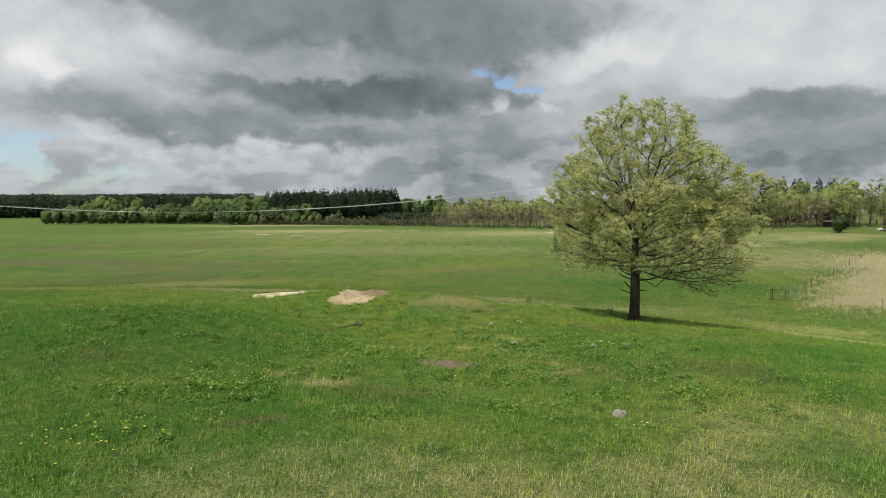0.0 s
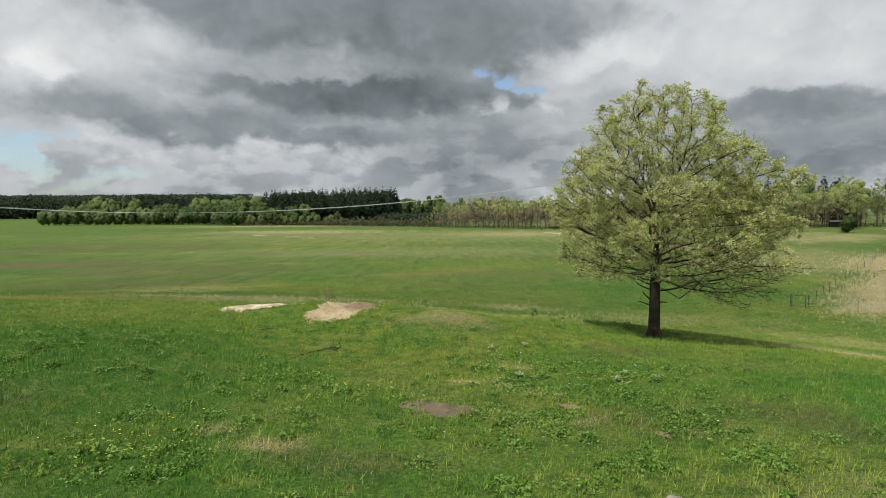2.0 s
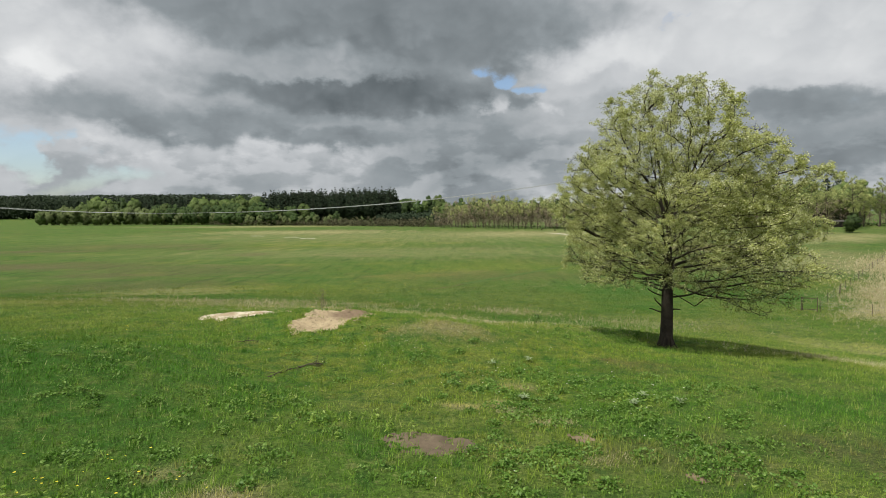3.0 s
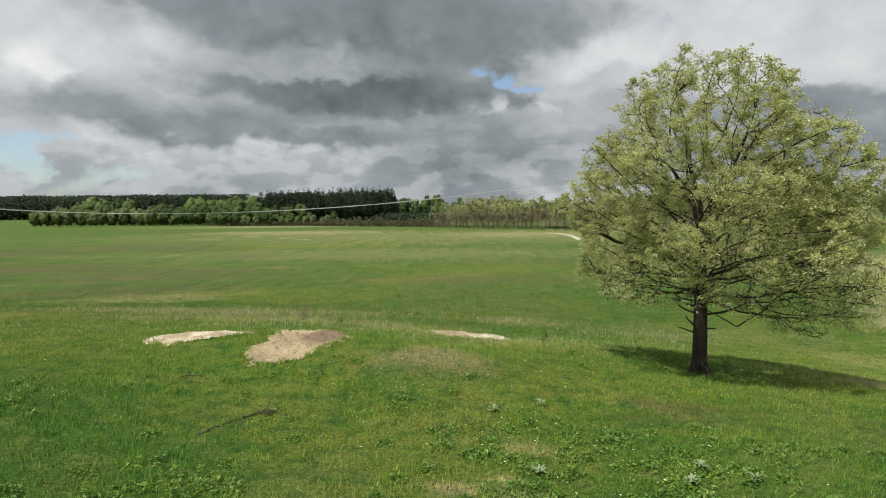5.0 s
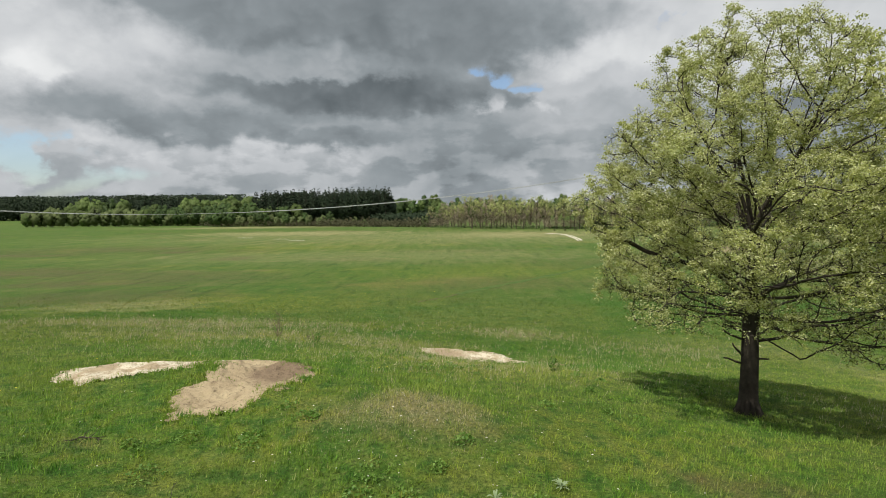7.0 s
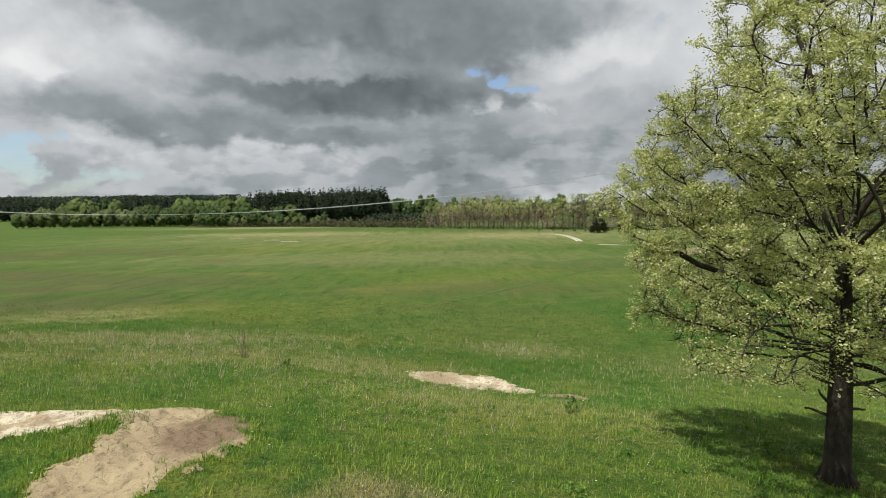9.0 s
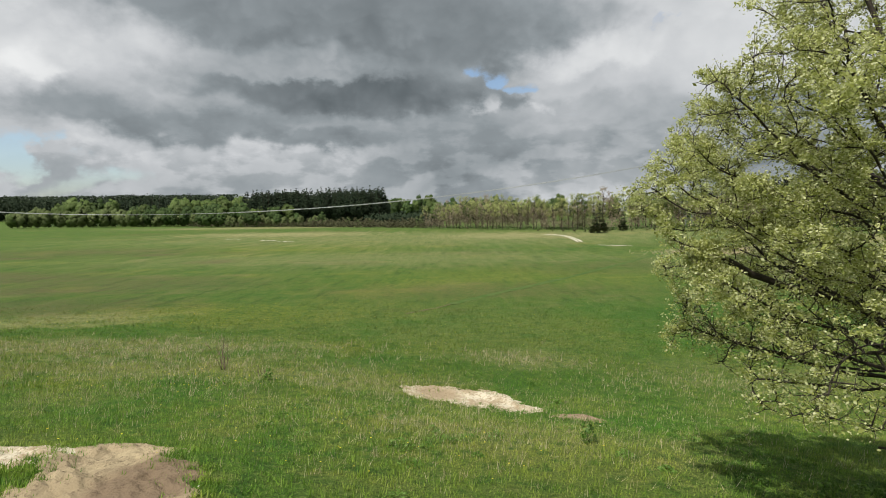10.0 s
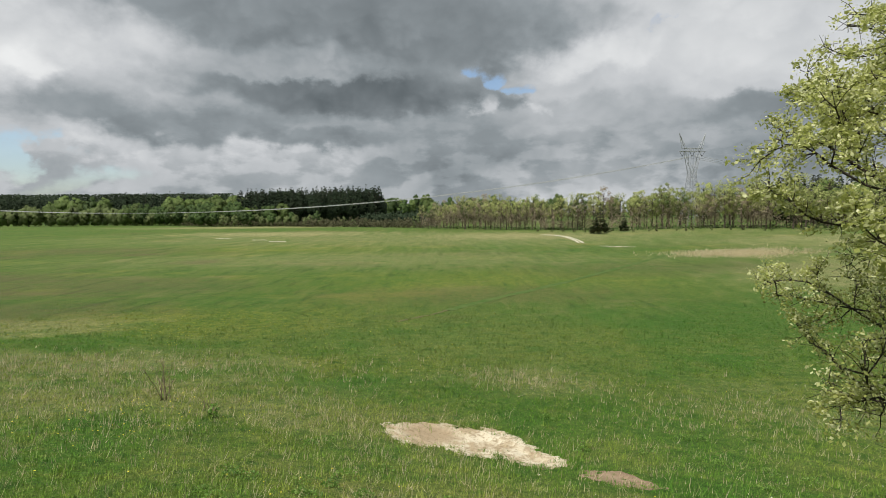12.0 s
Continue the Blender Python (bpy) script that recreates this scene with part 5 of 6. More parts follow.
def wood_mass(name, label, mat, line, deep, high, count, size, seed, level=0.72, wave=0.18, rise=0.8, long=1.3, hearts=0):
    """A belt of uncountable growth along a bent line: leaf sprays up to an uneven top."""
    rng = np.random.default_rng(seed)
    p = np.array(line, float)
    f = rng.random(count) * (len(p) - 1)
    x = np.interp(f, range(len(p)), p[:, 0]) + rng.normal(0, 1.5, count)
    y = np.interp(f, range(len(p)), p[:, 1]) + rng.random(count) * deep
    top = high * (level + wave * wobble(x, y, 0.045) + 0.8 * wave * wobble(x, y, 0.19))
    z = ground_z(x, y) + top * rng.random(count) ** rise
    v, t = leaf_sheet(rng, np.stack([x, y, z], -1), 0.2, size, long)
    n = np.repeat(np.array([0, -0.5, 0.75]) + rng.normal(0, 0.35, (count, 3)), 4, axis=0)
    for k in range(hearts):      # the shaded inside of the belt
        cv, ct = lump(rng)
        q = np.array([x[k], y[k] + 0.45 * deep, ground_z(x[k], y[k]) + 0.46 * top[k]]) + cv * np.array([0.30, 0.20, 0.47]) * top[k]
        t, v, n = np.concatenate([t, ct + len(v)]), np.concatenate([v, q]), np.concatenate([n, cv])
    me = soft_mesh(name, v, t, n)
    me.materials.append(mat)
    tagged(new(name, me), label, "woods", kind="stuff")


wood_mass("far_woods", "distant dark belt of conifer woods on the horizon", LEAF_PINE, [(-1150, 900), (-700, 890), (-300, 900)], 60, 41, 42000, 1.7, 1, 0.88, 0.035, 0.5, 1.6, 900)
wood_mass("far_woods", "distant hazy green woods behind the field", LEAF_MID, [(-330, 700), (0, 720), (420, 600)], 50, 24, 9000, 2.2, 2)
# pine-high filler added to close the sky gaps between the plantation trunks
wood_mass("undergrowth", "dark full-height pine foliage filling in behind the plantation pines", LEAF_PINE, [(-170, 584), (-110, 576), (-48, 568)], 16, 34, 9000, 1.4, 3, 0.86, 0.08, 0.6, 1.5, 260)
# dark mass added in place of the shade behind the brown thicket
wood_mass("undergrowth", "dark leafy mass standing in for the shade at the plantation end", LEAF_PINE, [(-60, 540), (-30, 525), (6, 500)], 20, 15, 3500, 1.2, 8, hearts=60)
wood_mass("undergrowth", "green undergrowth of the mixed wood", LEAF_MID, [(-400, 640), (-300, 630), (-190, 600)], 16, 11, 4000, 1.2, 4)
wood_mass("undergrowth", "brown twiggy thicket along the field edge", LEAF_THICKET, [(-215, 545), (-130, 515), (-60, 470), (0, 436)], 34, 6.0, 9000, 0.65, 5)
wood_mass("undergrowth", "pinkish-brown twigs and saplings below the slender trees", LEAF_BUD, [(-8, 446), (70, 402), (104, 358), (180, 332), (340, 365)], 16, 8.5, 9000, 0.45, 6, 0.72, 0.2, 0.9, 2.2)
wood_mass("undergrowth", "low green growth at the foot of the trees", LEAF_MID, [(-8, 440), (70, 396), (104, 350), (180, 326), (300, 338)], 14, 1.8, 2600, 0.7, 7)


# ---- pylon and power line ----
PYLON = (152.0, 378.0)


def build_pylon():
    x, y = PYLON
    z0 = gz(x, y)
    tower = thing("transmission_pylon", "grey lattice steel pylon with raised horns above the wood", "pylon", pose(x, y, z0, 0, 0, 8))
    arm = 42.8
    waist = 30.0
    legs = {}
    for sx in (-1, 1):
        for sy in (-1, 1):
            s = Shape()
            pts = [(sx * 5.2, sy * 5.2, -0.3), (sx * 3.2, sy * 3.2, 14), (sx * 1.7, sy * 1.7, waist), (sx * 4.6, sy * 1.1, arm)]
            s.tube(pts, [0.22, 0.2, 0.18, 0.16], 4)
            legs[sx, sy] = [np.array(p, float) for p in pts]
            part("leg", s, LATTICE, tower)
    inner = Shape()
    for sy in (-1, 1):
        inner.beam((-1.7, sy * 1.7, waist), (-1.4, sy * 1.1, arm), 0.13)
        inner.beam((1.7, sy * 1.7, waist), (1.4, sy * 1.1, arm), 0.13)
        inner.beam((-1.7, sy * 1.7, waist), (4.6 * 0.55, sy * 1.2, arm - 6), 0.1)
        inner.beam((1.7, sy * 1.7, waist), (-4.6 * 0.55, sy * 1.2, arm - 6), 0.1)
    part("window_brace", inner, LATTICE, tower)
    faces = [((-1, -1), (1, -1)), ((1, -1), (1, 1)), ((1, 1), (-1, 1)), ((-1, 1), (-1, -1))]

    def leg_at(k, z):
        p = np.array(legs[k])
        return np.array([np.interp(z, p[:, 2], p[:, i]) for i in range(3)])

    for a, b in faces:
        s = Shape()
        zs = [2, 8, 13.5, 18, 22, 25.5, 28, 30]
        for lo, hi in zip(zs, zs[1:]):
            s.beam(leg_at(a, lo), leg_at(b, hi), 0.09)
            s.beam(leg_at(b, lo), leg_at(a, hi), 0.09)
            s.beam(leg_at(a, hi), leg_at(b, hi), 0.08)
        part("bracing", s, LATTICE, tower)
    for sx in (-1, 1):
        s = Shape()
        for lo, hi in zip((30, 33.5, 37, 40), (33.5, 37, 40, 42.8)):
            s.beam(leg_at((sx, -1), lo), leg_at((sx, 1), hi), 0.08)
            s.beam(leg_at((sx, 1), lo), leg_at((sx, -1), hi), 0.08)
            s.beam(leg_at((sx, -1), hi), (sx * 1.5, 0, hi), 0.08)
        part("bracing", s, LATTICE, tower)
    s = Shape()
    for sy in (-1.1, 1.1):
        s.beam((-7.8, sy, arm), (7.8, sy, arm), 0.16)
        s.beam((-6.0, sy, arm + 1.7), (6.0, sy, arm + 1.7), 0.16)
        for k in np.linspace(-7.8, 6.2, 11):
            s.beam((k, sy, arm), (k + 0.8, sy, arm + 1.7 if abs(k) < 6 else arm), 0.08)
            s.beam((k + 0.8, sy, arm + 1.7 if abs(k) < 6 else arm), (k + 1.6, sy, arm), 0.08)
    part("crossarm", s, LATTICE, tower)
    for sx in (-1, 1):
        s = Shape()
        for sy in (-0.9, 0.9):
            s.beam((sx * 4.2, sy, arm + 1.7), (sx * 8.2, 0, arm + 10.5), 0.13)
            s.beam((sx * 6.0, sy, arm + 1.7), (sx * 8.2, 0, arm + 10.5), 0.13)
        for k in (0.25, 0.5, 0.75):
            s.beam((sx * (4.2 + 4 * k), 0, arm + 1.7 + 8.8 * k), (sx * (6 + 2.2 * k), 0, arm + 1.7 + 8.8 * k), 0.08)
        part("peak_horn", s, LATTICE, tower)
    for cx in (-6.2, 0, 6.2):
        for sx in (-1, 1):
            s = Shape()
            a, b = np.array([cx + sx * 1.7, 0, arm]), np.array([cx, 0, arm - 2.9])
            t = np.linspace(0, 1, 21)
            s.tube(a + (b - a) * t[:, None], np.where(np.arange(21) % 2, 0.17, 0.09), 6)
            part("insulator_string", s, GLASSY, tower, "dark insulator string")
    return z0 + arm - 3.0


hang = build_pylon()
for cx in (-6.2, 0, 6.2):
    # long sagging spans either side of the pylon
    t = np.linspace(-490, 0, 90)
    low = -318.0
    for name, xs in (("power_cable", t), ("power_cable", np.linspace(0, 420, 50))):
        s = Shape()
        if name and xs[0] < 0:
            zs = 10.2 + (hang - 10.2) * ((xs - low) / low) ** 2
            ys = PYLON[1] + cx + 0.02 * -xs
        else:
            zs = hang - 26 * np.sin(np.pi * np.clip(xs / 560, 0, 1))
            ys = PYLON[1] + cx + 0.25 * xs
        s.tube(np.stack([PYLON[0] + 0.14 * cx + xs, ys, zs], -1), np.full(len(xs), 0.085), 6)
        me = s.mesh("power_cable", True)
        me.materials.append(CONDUCTOR)
        tagged(new("power_cable", me), "bright sagging bundled power cable strung from the pylon", "cable", group="power line")


# ---- fence, shelter and car beyond the oak ----
def build_fence():
    fence = thing("wire_fence", "rusty steel post and wire fence round dry grass", "fence")
    corner, end = np.array([50.5, 86.5]), np.array([142.0, 193.0])
    rng = random.Random(3)
    lines = [[corner + (end - corner) * f for f in np.linspace(0.02, 1, 22)],
             [np.array([50.9, 86.2]) + (np.array([76, 64.0]) - np.array([50.9, 86.2])) * f for f in np.linspace(0, 1, 7)]]
    for pts in lines:
        tops = []
        for i, (x, y) in enumerate(pts):
            z, h = gz(x, y), rng.uniform(1.45, 1.7)
            s = Shape()
            if i % 4 == 3:
                s.tube([(x, y, z - 0.3), (x, y, z + h)], [0.085, 0.075], 8)
                part("post", s, POST_WOOD, fence, "round wooden fence post")
            else:
                s.box((x - 0.03, y - 0.006, z - 0.3), (x + 0.03, y + 0.006, z + h))
                s.box((x - 0.006, y - 0.006, z - 0.3), (x + 0.006, y + 0.045, z + h))
                part("post", s, STEEL_POST, fence)
            tops.append((x, y, z))
        for h in (0.45, 0.85, 1.25):
            s = Shape()
            s.tube([(x, y - 0.02, z + h) for x, y, z in tops], np.full(len(tops), 0.008), 4)
            part("wire", s, WIRE, fence, "thin galvanised strand")


build_fence()


def build_brace():
    x, y = 49.6, 86.6
    b = thing("fence_brace", "open wooden corner brace frame at the fence end", "fence brace", pose(x, y, gz(x, y), 0, 0, -20) @ Matrix.Diagonal((0.85, 0.85, 0.9, 1)))
    for px, py in ((-1.1, 0), (1.1, 0), (-0.7, 0.9)):
        s = Shape()
        s.tube([(px, py, -0.3), (px + 0.02, py, 1.1), (px, py, 2.1)], [0.065, 0.06, 0.055], 8)
        part("post", s, POST_WOOD, b)
    for a, c in (((-1.1, 0, 1.95), (1.1, 0, 1.9)), ((-1.1, 0, 0.3), (1.1, 0, 0.25)), ((-1.1, 0, 1.95), (-0.7, 0.9, 1.95)), ((-1.1, 0, 0.3), (-0.7, 0.9, 0.35))):
        s = Shape()
        s.tube([a, c], [0.045, 0.042], 8)
        part("rail", s, POST_WOOD, b)


build_brace()


def build_shelter():
    x, y = 214.0, 326.0
    p = thing("picnic_shelter", "small open wooden shelter with a dark flat roof", "shelter", pose(x, y, gz(x, y), 0, 0, -15) @ Matrix.Diagonal((0.62, 0.62, 0.75, 1)))
    for px in (-4.5, -1.5, 1.5, 4.5):
        for py in (-3, 3):
            s = Shape()
            s.box((px - 0.14, py - 0.14, -0.2), (px + 0.14, py + 0.14, 4.0))
            part("post", s, POST_WOOD, p)
    s = Shape()
    s.add([(-5.4, -3.8, 3.9), (5.4, -3.8, 3.9), (5.4, 3.8, 3.9), (-5.4, 3.8, 3.9), (-5.0, 0, 5.2), (5.0, 0, 5.2), (-5.4, -3.8, 4.1), (5.4, -3.8, 4.1), (5.4, 3.8, 4.1), (-5.4, 3.8, 4.1)],
          [(0, 3, 2, 1), (0, 1, 7, 6), (1, 2, 8, 7), (2, 3, 9, 8), (3, 0, 6, 9), (6, 7, 5, 4), (8, 9, 4, 5), (7, 8, 5), (9, 6, 4)])
    part("roof", s, ROOFING, p)
    s = Shape()
    s.box((-4.4, 2.6, -0.1), (4.4, 2.8, 3.9))
    part("back_wall", s, ROOFING, p)


build_shelter()


def build_car():
    x, y = 211.0, 283.0
    c = thing("parked_car", "white car parked on the grass by the trees", "car", pose(x, y, gz(x, y), 0, 0, 12))
    bm = bmesh.new()
    side = [(-2.2, 0.35), (-2.25, 0.75), (-1.9, 0.95), (-1.0, 1.02), (-0.45, 1.5), (1.1, 1.52), (1.85, 1.05), (2.2, 0.95), (2.25, 0.4)]
    ra = [bm.verts.new((px, -0.86, pz)) for px, pz in side]
    rb = [bm.verts.new((px, 0.86, pz)) for px, pz in side]
    bm.faces.new(ra)
    bm.faces.new(rb[::-1])
    for i in range(len(side)):
        j = (i + 1) % len(side)
        bm.faces.new((ra[j], ra[i], rb[i], rb[j]))
    bmesh.ops.bevel(bm, geom=bm.edges[:], offset=0.08, segments=2, affect="EDGES")
    me = bpy.data.meshes.new("body")
    bm.to_mesh(me)
    bm.free()
    part("body", me, WHITE_PAINT, c)
    for sy in (-1, 1):
        s = Shape()
        s.add([(-0.75, sy * 0.868, 1.05), (1.45, sy * 0.868, 1.08), (1.0, sy * 0.868, 1.42), (-0.4, sy * 0.868, 1.42),
               (-0.75, sy * 0.85, 1.05), (1.45, sy * 0.85, 1.08), (1.0, sy * 0.85, 1.42), (-0.4, sy * 0.85, 1.42)],
              [(0, 1, 2, 3), (4, 7, 6, 5), (0, 4, 5, 1), (1, 5, 6, 2), (2, 6, 7, 3), (3, 7, 4, 0)])
        part("side_window", s, DARK_GLASS, c)
        for wx in (-1.4, 1.4):
            s = Shape()
            s.tube([(wx, sy * 0.70, 0.32), (wx, sy * 0.72, 0.32), (wx, sy * 0.88, 0.32), (wx, sy * 0.90, 0.32)], [0.26, 0.32, 0.32, 0.26], 16)
            part("wheel", s, RUBBER, c)


build_car()


# ---- small things on the ridge ----
def build_rock(x, y, size, label):
    rng = np.random.default_rng(int(x * 100))
    bm = bmesh.new()
    bmesh.ops.create_icosphere(bm, subdivisions=3, radius=1.0)
    for v in bm.verts:
        n = noise.noise(v.co * 1.3 + Vector((x, y, 0))) * 0.35 + noise.noise(v.co * 3.1) * 0.12
        v.co = Vector((v.co.x * size[0], v.co.y * size[1], max(v.co.z, -0.3) * size[2])) * (1 + n)
    me = bpy.data.meshes.new("rock")
    bm.to_mesh(me)
    bm.free()
    me.shade_smooth()
    me.materials.append(STONE)
    ob = tagged(new("rock", me), label, "rock")
    ob.matrix_basis = pose(x, y, gz(x, y) + 0.0, 0, 0, float(rng.uniform(0, 90)))


build_rock(5.62, 18.4, (0.30, 0.22, 0.17), "pale grey field stone lying in the grass")


def dead_branch(points, radius, twigs, seed):
    """A fallen bough half sunk in the grass: a crooked stem and its twigs."""
    rng = np.random.default_rng(seed)
    bough = thing("fallen_branch", "dark fallen branch with broken twigs in the grass", "branch")
    t = np.linspace(0, len(points) - 1, 13)
    p = np.array([np.interp(t, range(len(points)), [q[k] for q in points]) for k in range(3)]).T
    p[:, :2] += rng.normal(0, 0.035, (13, 2))
    p[:, 2] += ground_z(p[:, 0], p[:, 1]) + 0.02 + rng.normal(0, 0.015, 13)
    stem = Shape()
    stem.tube(p, np.linspace(radius, radius * 0.4, 13) * rng.uniform(0.8, 1.2, 13), 7)
    part("stem", stem, DEAD_WOOD, bough, "", True)
    for _ in range(twigs):
        i = rng.integers(1, 13)
        q = wander(rng, p[i], (rng.normal(), rng.normal(), 0.3), rng.uniform(0.25, 0.75), 5, 0.3)
        q[:, 2] = np.maximum(q[:, 2], ground_z(q[:, 0], q[:, 1]) + 0.03)
        twig = Shape()
        twig.tube(q, np.linspace(radius * 0.45, 0.006, 6), 5)
        part("twig", twig, DEAD_WOOD, bough, "", True)


dead_branch([(-6.7, 32.5, 0), (-6.4, 33.2, 0.03), (-6.1, 33.9, 0.02), (-5.9, 34.3, 0.05)], 0.026, 7, 1)
dead_branch([(-5.9, 34.4, 0.02), (-5.5, 34.75, 0.05), (-5.2, 34.95, 0.05), (-4.9, 35.0, 0)], 0.034, 14, 2)
dead_branch([(-9.9, 38.7, 0.02), (-9.6, 38.8, 0.05), (-9.3, 38.8, 0.04), (-9.0, 38.75, 0)], 0.03, 6, 3)


def stalk_clump(x, y, n, high, spread, seed, label):
    rng = np.random.default_rng(seed)
    s = Shape()
    for _ in range(n):
        px, py = x + rng.normal(0, spread), y + rng.normal(0, spread)
        h = high * rng.uniform(0.5, 1.1)
        p = wander(rng, (px, py, gz(px, py) - 0.05), (rng.normal(0, 0.12), rng.normal(0, 0.12), 1), h, 6, 0.06)
        s.tube(p, np.linspace(0.022, 0.008, 7), 5)
        for _ in range(4):
            i = rng.integers(2, 6)
            q = wander(rng, p[i], off(rng, p[i] - p[i - 1], 0.5), h * rng.uniform(0.12, 0.3), 3, 0.1, 0.05)
            s.tube(q, np.linspace(0.009, 0.004, 4), 4)
    me = s.mesh("dead_stalks", True)
    me.materials.append(STALK)
    tagged(new("dead_stalks", me), label, "shrub")


stalk_clump(-11.8, 69.6, 9, 2.1, 0.28, 4, "clump of tall bare brown stalks in dry grass")
stalk_clump(-9.0, 67.6, 5, 0.9, 0.2, 5, "low clump of bare brown stalks in dry grass")


def bush(x, y, high, wide, seed, mat, label):
    t = tree_kind(seed, high, 0.02, wide, mat, 190, 0.085, 9, "bush", label, "bush", True, 0.0)
    t.matrix_basis = pose(x, y, gz(x, y) - 0.05)


bush(7.7, 52.9, 0.8, 0.40, 801, WEED, "small leafy green bush in long grass")
bush(-8.0, 65.6, 0.7, 0.28, 802, WEED, "small leafy green bush in dry grass")
bush(14.0, 48.6, 0.6, 0.3, 803, WEED, "small leafy green bush below the oak")


def weed_mound(rng, leaves, wide, high, size):
    """A low mound of small broad leaves."""
    r, a = wide * np.sqrt(rng.random(leaves)), rng.uniform(0, 6.28, leaves)
    z = high * (1 - (r / wide) ** 2) * rng.uniform(0.35, 1.1, leaves)
    return leaf_sheet(rng, np.stack([r * np.cos(a), r * np.sin(a), z], -1), 0.02, size, 1.5, 0.0, 0.6)


def rosette(rng, leaves=14, long=0.26, wide=0.07):
    """Curved leaves that spring from one crown."""
    s = Shape()
    v, f = [(0, 0, 0.05)], []
    for k in range(leaves):
        a = k * 2.4 + rng.uniform(-0.3, 0.3)
        d, q = np.array([math.cos(a), math.sin(a), 0]), np.array([-math.sin(a), math.cos(a), 0])
        l, w, up = long * rng.uniform(0.6, 1.15), wide * rng.uniform(0.7, 1.2), rng.uniform(0.04, 0.2)
        n = len(v)
        for g, b in ((0.35, 1.0), (0.7, 0.8), (1.0, 0.08)):
            c = d * l * g + np.array([0, 0, 0.05 + up * math.sin(g * 2.2)])
            v += [c - q * w * b * 0.5, c + q * w * b * 0.5]
        f += [(0, n + 1, n), (n, n + 1, n + 3, n + 2), (n + 2, n + 3, n + 5, n + 4)]
    s.add([tuple(p) for p in v], f)
    return s.mesh("thistle")


def scatter_weeds():
    rng = np.random.default_rng(12)
    spots = []
    for cx, cy, r, n in ((8.2, 24.5, 1.6, 22), (8.8, 20.9, 1.0, 10), (3.4, 24.2, 1.2, 12), (1.8, 19.2, 0.6, 5), (6, 20.8, 1.0, 8), (6.5, 28.5, 4.2, 60), (3.5, 31, 3.5, 30), (10.5, 31, 3, 20), (-6, 27, 3.5, 22), (-14, 30, 5, 40), (-8, 20, 4, 24), (0, 33, 4, 14), (8, 45, 5, 14),
                         (2, 55, 5, 14), (-5, 37, 5, 14), (15, 55, 5, 12), (12, 66, 6, 16), (4, 20, 6, 10), (13, 20, 4, 12), (-3, 57, 4, 10), (0, 24, 4, 12)):
        spots += [(rng.normal(cx, r * 0.6), rng.normal(cy, r * 0.6)) for _ in range(n)]
    vs, ts, n = [], [], 0
    for x, y in spots:
        if max(float(bare(x, y, k)) for k in BARE) > -0.05:
            continue
        v, t = weed_mound(rng, int(rng.integers(60, 170)), rng.uniform(0.2, 0.65), rng.uniform(0.14, 0.28), 0.062)
        vs.append(v + np.array([x, y, gz(x, y)]))
        ts.append(t + n)
        n += len(v)
    me = quick_mesh("weeds", np.concatenate(vs), np.concatenate(ts))
    me.materials.append(WEED)
    tagged(new("weeds", me), "low mounds of leafy dark green weeds in the grass", "weeds", kind="stuff")
    for x, y in ((7.6, 29.6), (4.7, 36.0), (8.3, 30.6), (9.4, 29.8), (3.7, 30.2), (2.9, 35.4)):
        part_shape = rosette(rng)
        part_shape.materials.append(PALE_WEED)
        ob = new("thistle", part_shape)
        ob.matrix_basis = pose(x, y, gz(x, y) + 0.03, 0, 0, float(rng.uniform(0, 360)))
        tagged(ob, "pale silvery thistle rosette in the grass", "thistle", group="thistles on the ridge")


scatter_weeds()


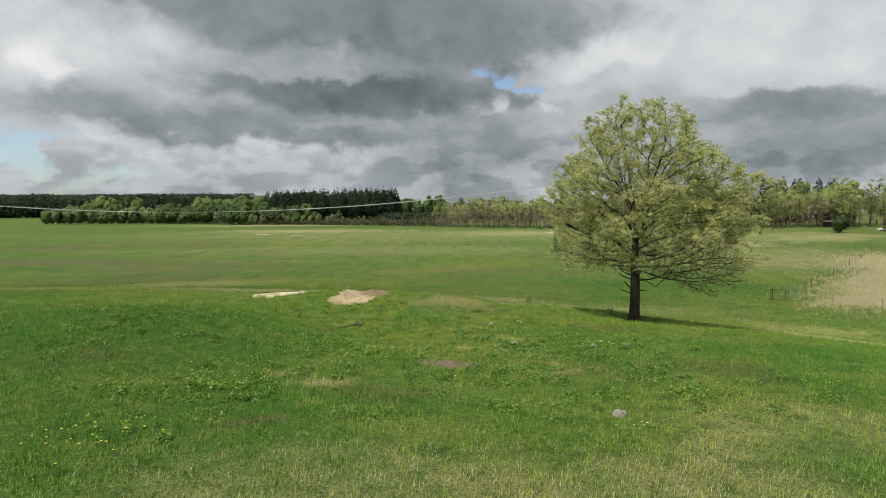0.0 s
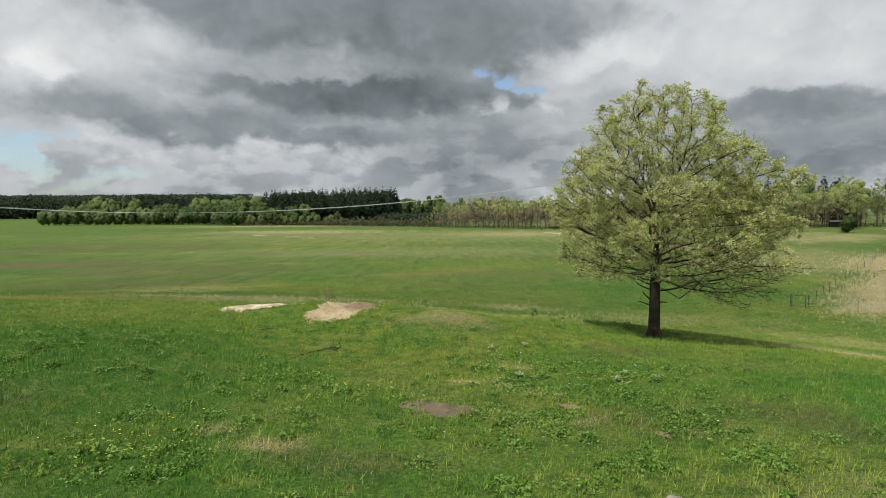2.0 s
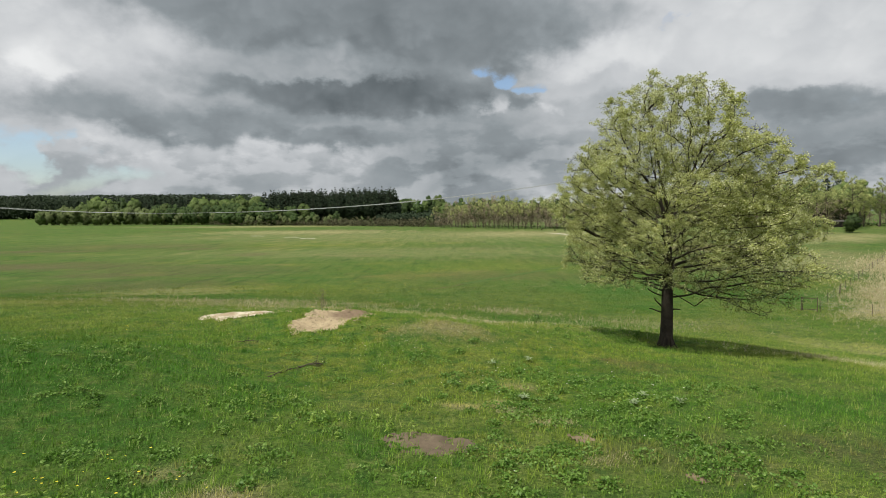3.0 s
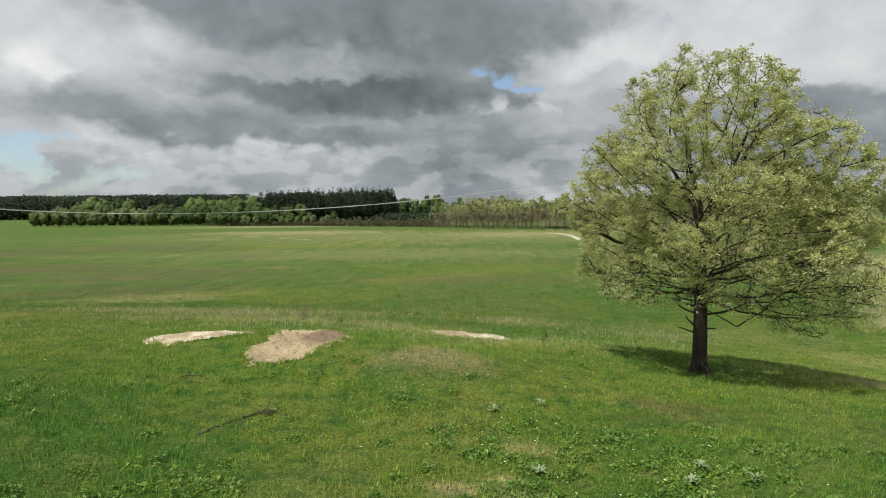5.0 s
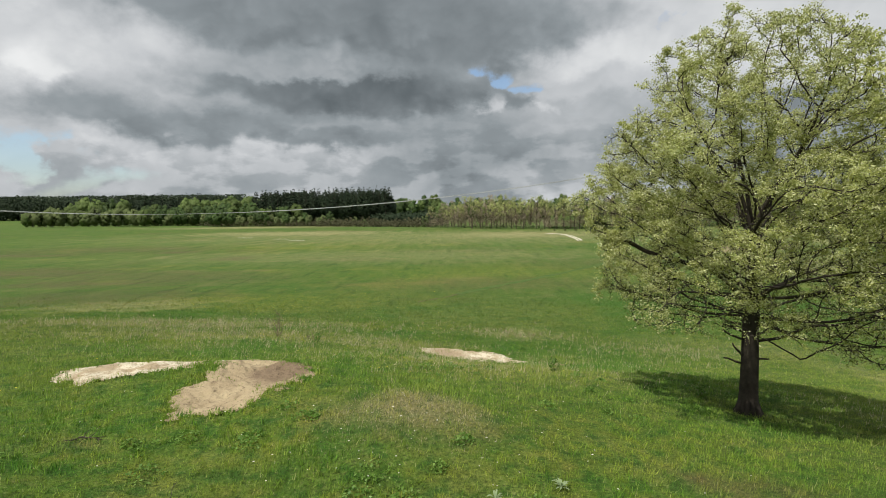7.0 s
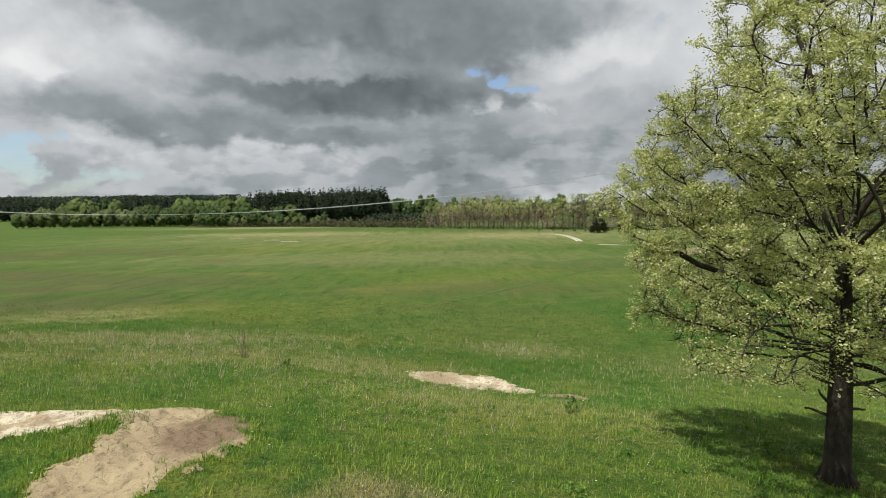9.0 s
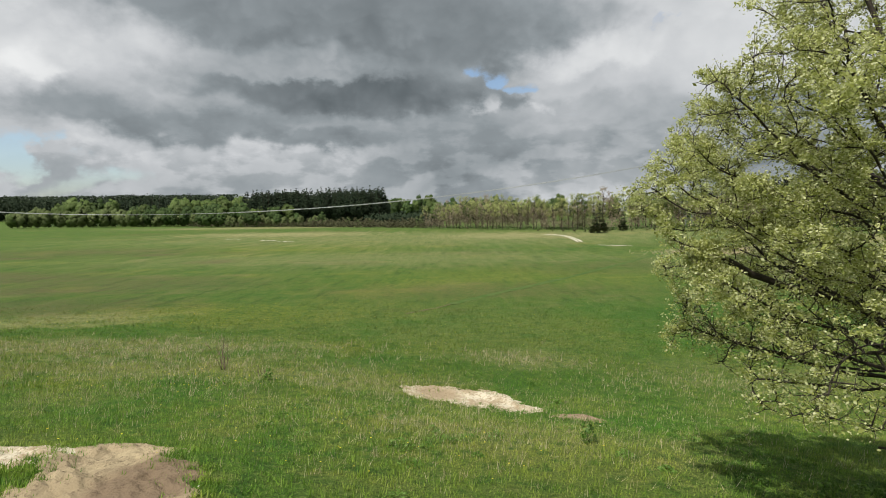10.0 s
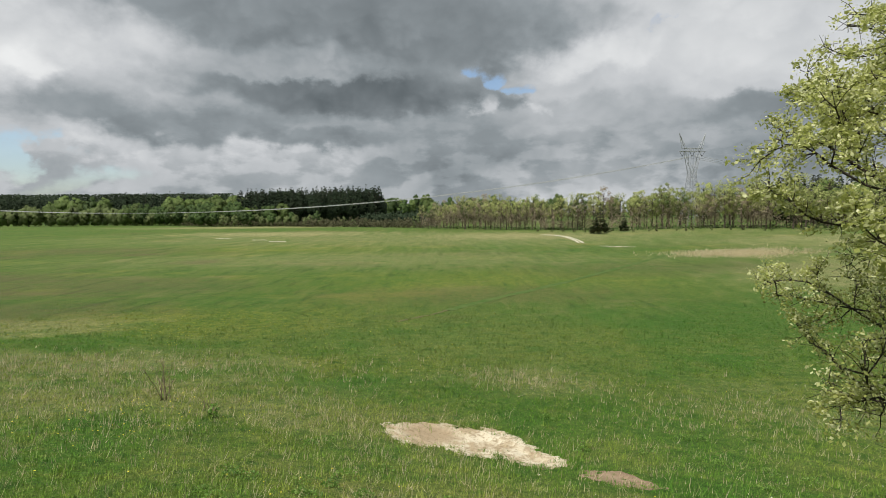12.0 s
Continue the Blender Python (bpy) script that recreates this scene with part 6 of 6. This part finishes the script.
def lime_weeds():
    """Loose stands of tall yellow-green shoots."""
    rng = np.random.default_rng(14)
    vs, ts, n = [], [], 0
    for cx, cy, rx, ry, many in ((-10.4, 19.8, 1.2, 0.5, 22), (-7.6, 20.7, 0.8, 0.35, 18), (-6.0, 28.7, 0.9, 0.6, 18), (-3.0, 26.5, 1.2, 0.7, 28), (-9.4, 16.6, 0.7, 0.3, 9), (9.5, 21.2, 0.9, 0.6, 10), (4.4, 31.2, 0.9, 0.6, 14), (8.0, 29.8, 1.0, 0.7, 14)):
        for _ in range(many):
            x, y = rng.normal(cx, rx), rng.normal(cy, ry)
            stem = wander(rng, (x, y, gz(x, y)), (rng.normal(0, 0.3), rng.normal(0, 0.3), 1), rng.uniform(0.2, 0.42), 3, 0.15)
            v, t = leaf_sheet(rng, np.repeat(stem, 5, axis=0), 0.035, 0.05, 2.6, 0.0, 0.6)
            vs.append(v)
            ts.append(t + n)
            n += len(v)
    me = quick_mesh("weeds", np.concatenate(vs), np.concatenate(ts))
    me.materials.append(LIME_WEED)
    tagged(new("weeds", me), "loose stands of bright yellow-green leafy weeds", "weeds", kind="stuff")


lime_weeds()


def flowers(name, label, mat, beds, size, high, seed):
    """Small blooms over the grass, each a low six-sided cup."""
    rng = np.random.default_rng(seed)
    cs = []
    for cx, cy, rx, ry, n in beds:
        x, y = rng.normal(cx, rx, n), rng.normal(cy, ry, n)
        keep = meadow_mask(x, y)
        x, y = x[keep], y[keep]
        cs.append(np.stack([x, y, ground_z(x, y) + high * rng.uniform(0.6, 1.3, len(x))], -1))
    c = np.concatenate(cs)
    n = len(c)
    r = (size * rng.uniform(0.6, 1.3, n))[:, None, None]
    ang = np.linspace(0, 2 * np.pi, 6, endpoint=False)
    ring = np.stack([np.cos(ang), np.sin(ang), 0.35 + 0 * ang], -1)
    v = np.concatenate([c[:, None], c[:, None] + ring[None] * r], 1).reshape(-1, 3)
    i = np.arange(n)[:, None, None] * 7
    t = (i + np.array([[0, 1 + k, 1 + (k + 1) % 6] for k in range(6)])[None]).reshape(-1, 3)
    me = quick_mesh(name, v, t)
    me.materials.append(mat)
    tagged(new(name, me), label, "flowers", kind="stuff")


flowers("yellow_flowers", "scattered yellow spring flowers in the grass", YELLOW,
        ((-9.5, 15.5, 1.0, 0.9, 34), (-8, 21.8, 1.4, 0.8, 26), (15.6, 22, 0.5, 0.8, 14), (-13, 64, 4, 3, 160), (-25, 105, 16, 9, 500), (5, 100, 14, 9, 260), (-2, 52, 4, 3, 60), (-18, 46, 6, 4, 30)), 0.03, 0.22, 31)
flowers("white_flowers", "scattered white clover and dandelion heads", WHITE_BLOOM,
        ((1.5, 39, 3.5, 3, 60), (5, 33, 4, 3, 40), (6, 27, 3, 3, 26), (-4, 36, 5, 3, 20), (-14, 40, 5, 4, 14), (10, 58, 6, 5, 16), (5.6, 16.8, 0.5, 0.3, 8)), 0.026, 0.2, 32)
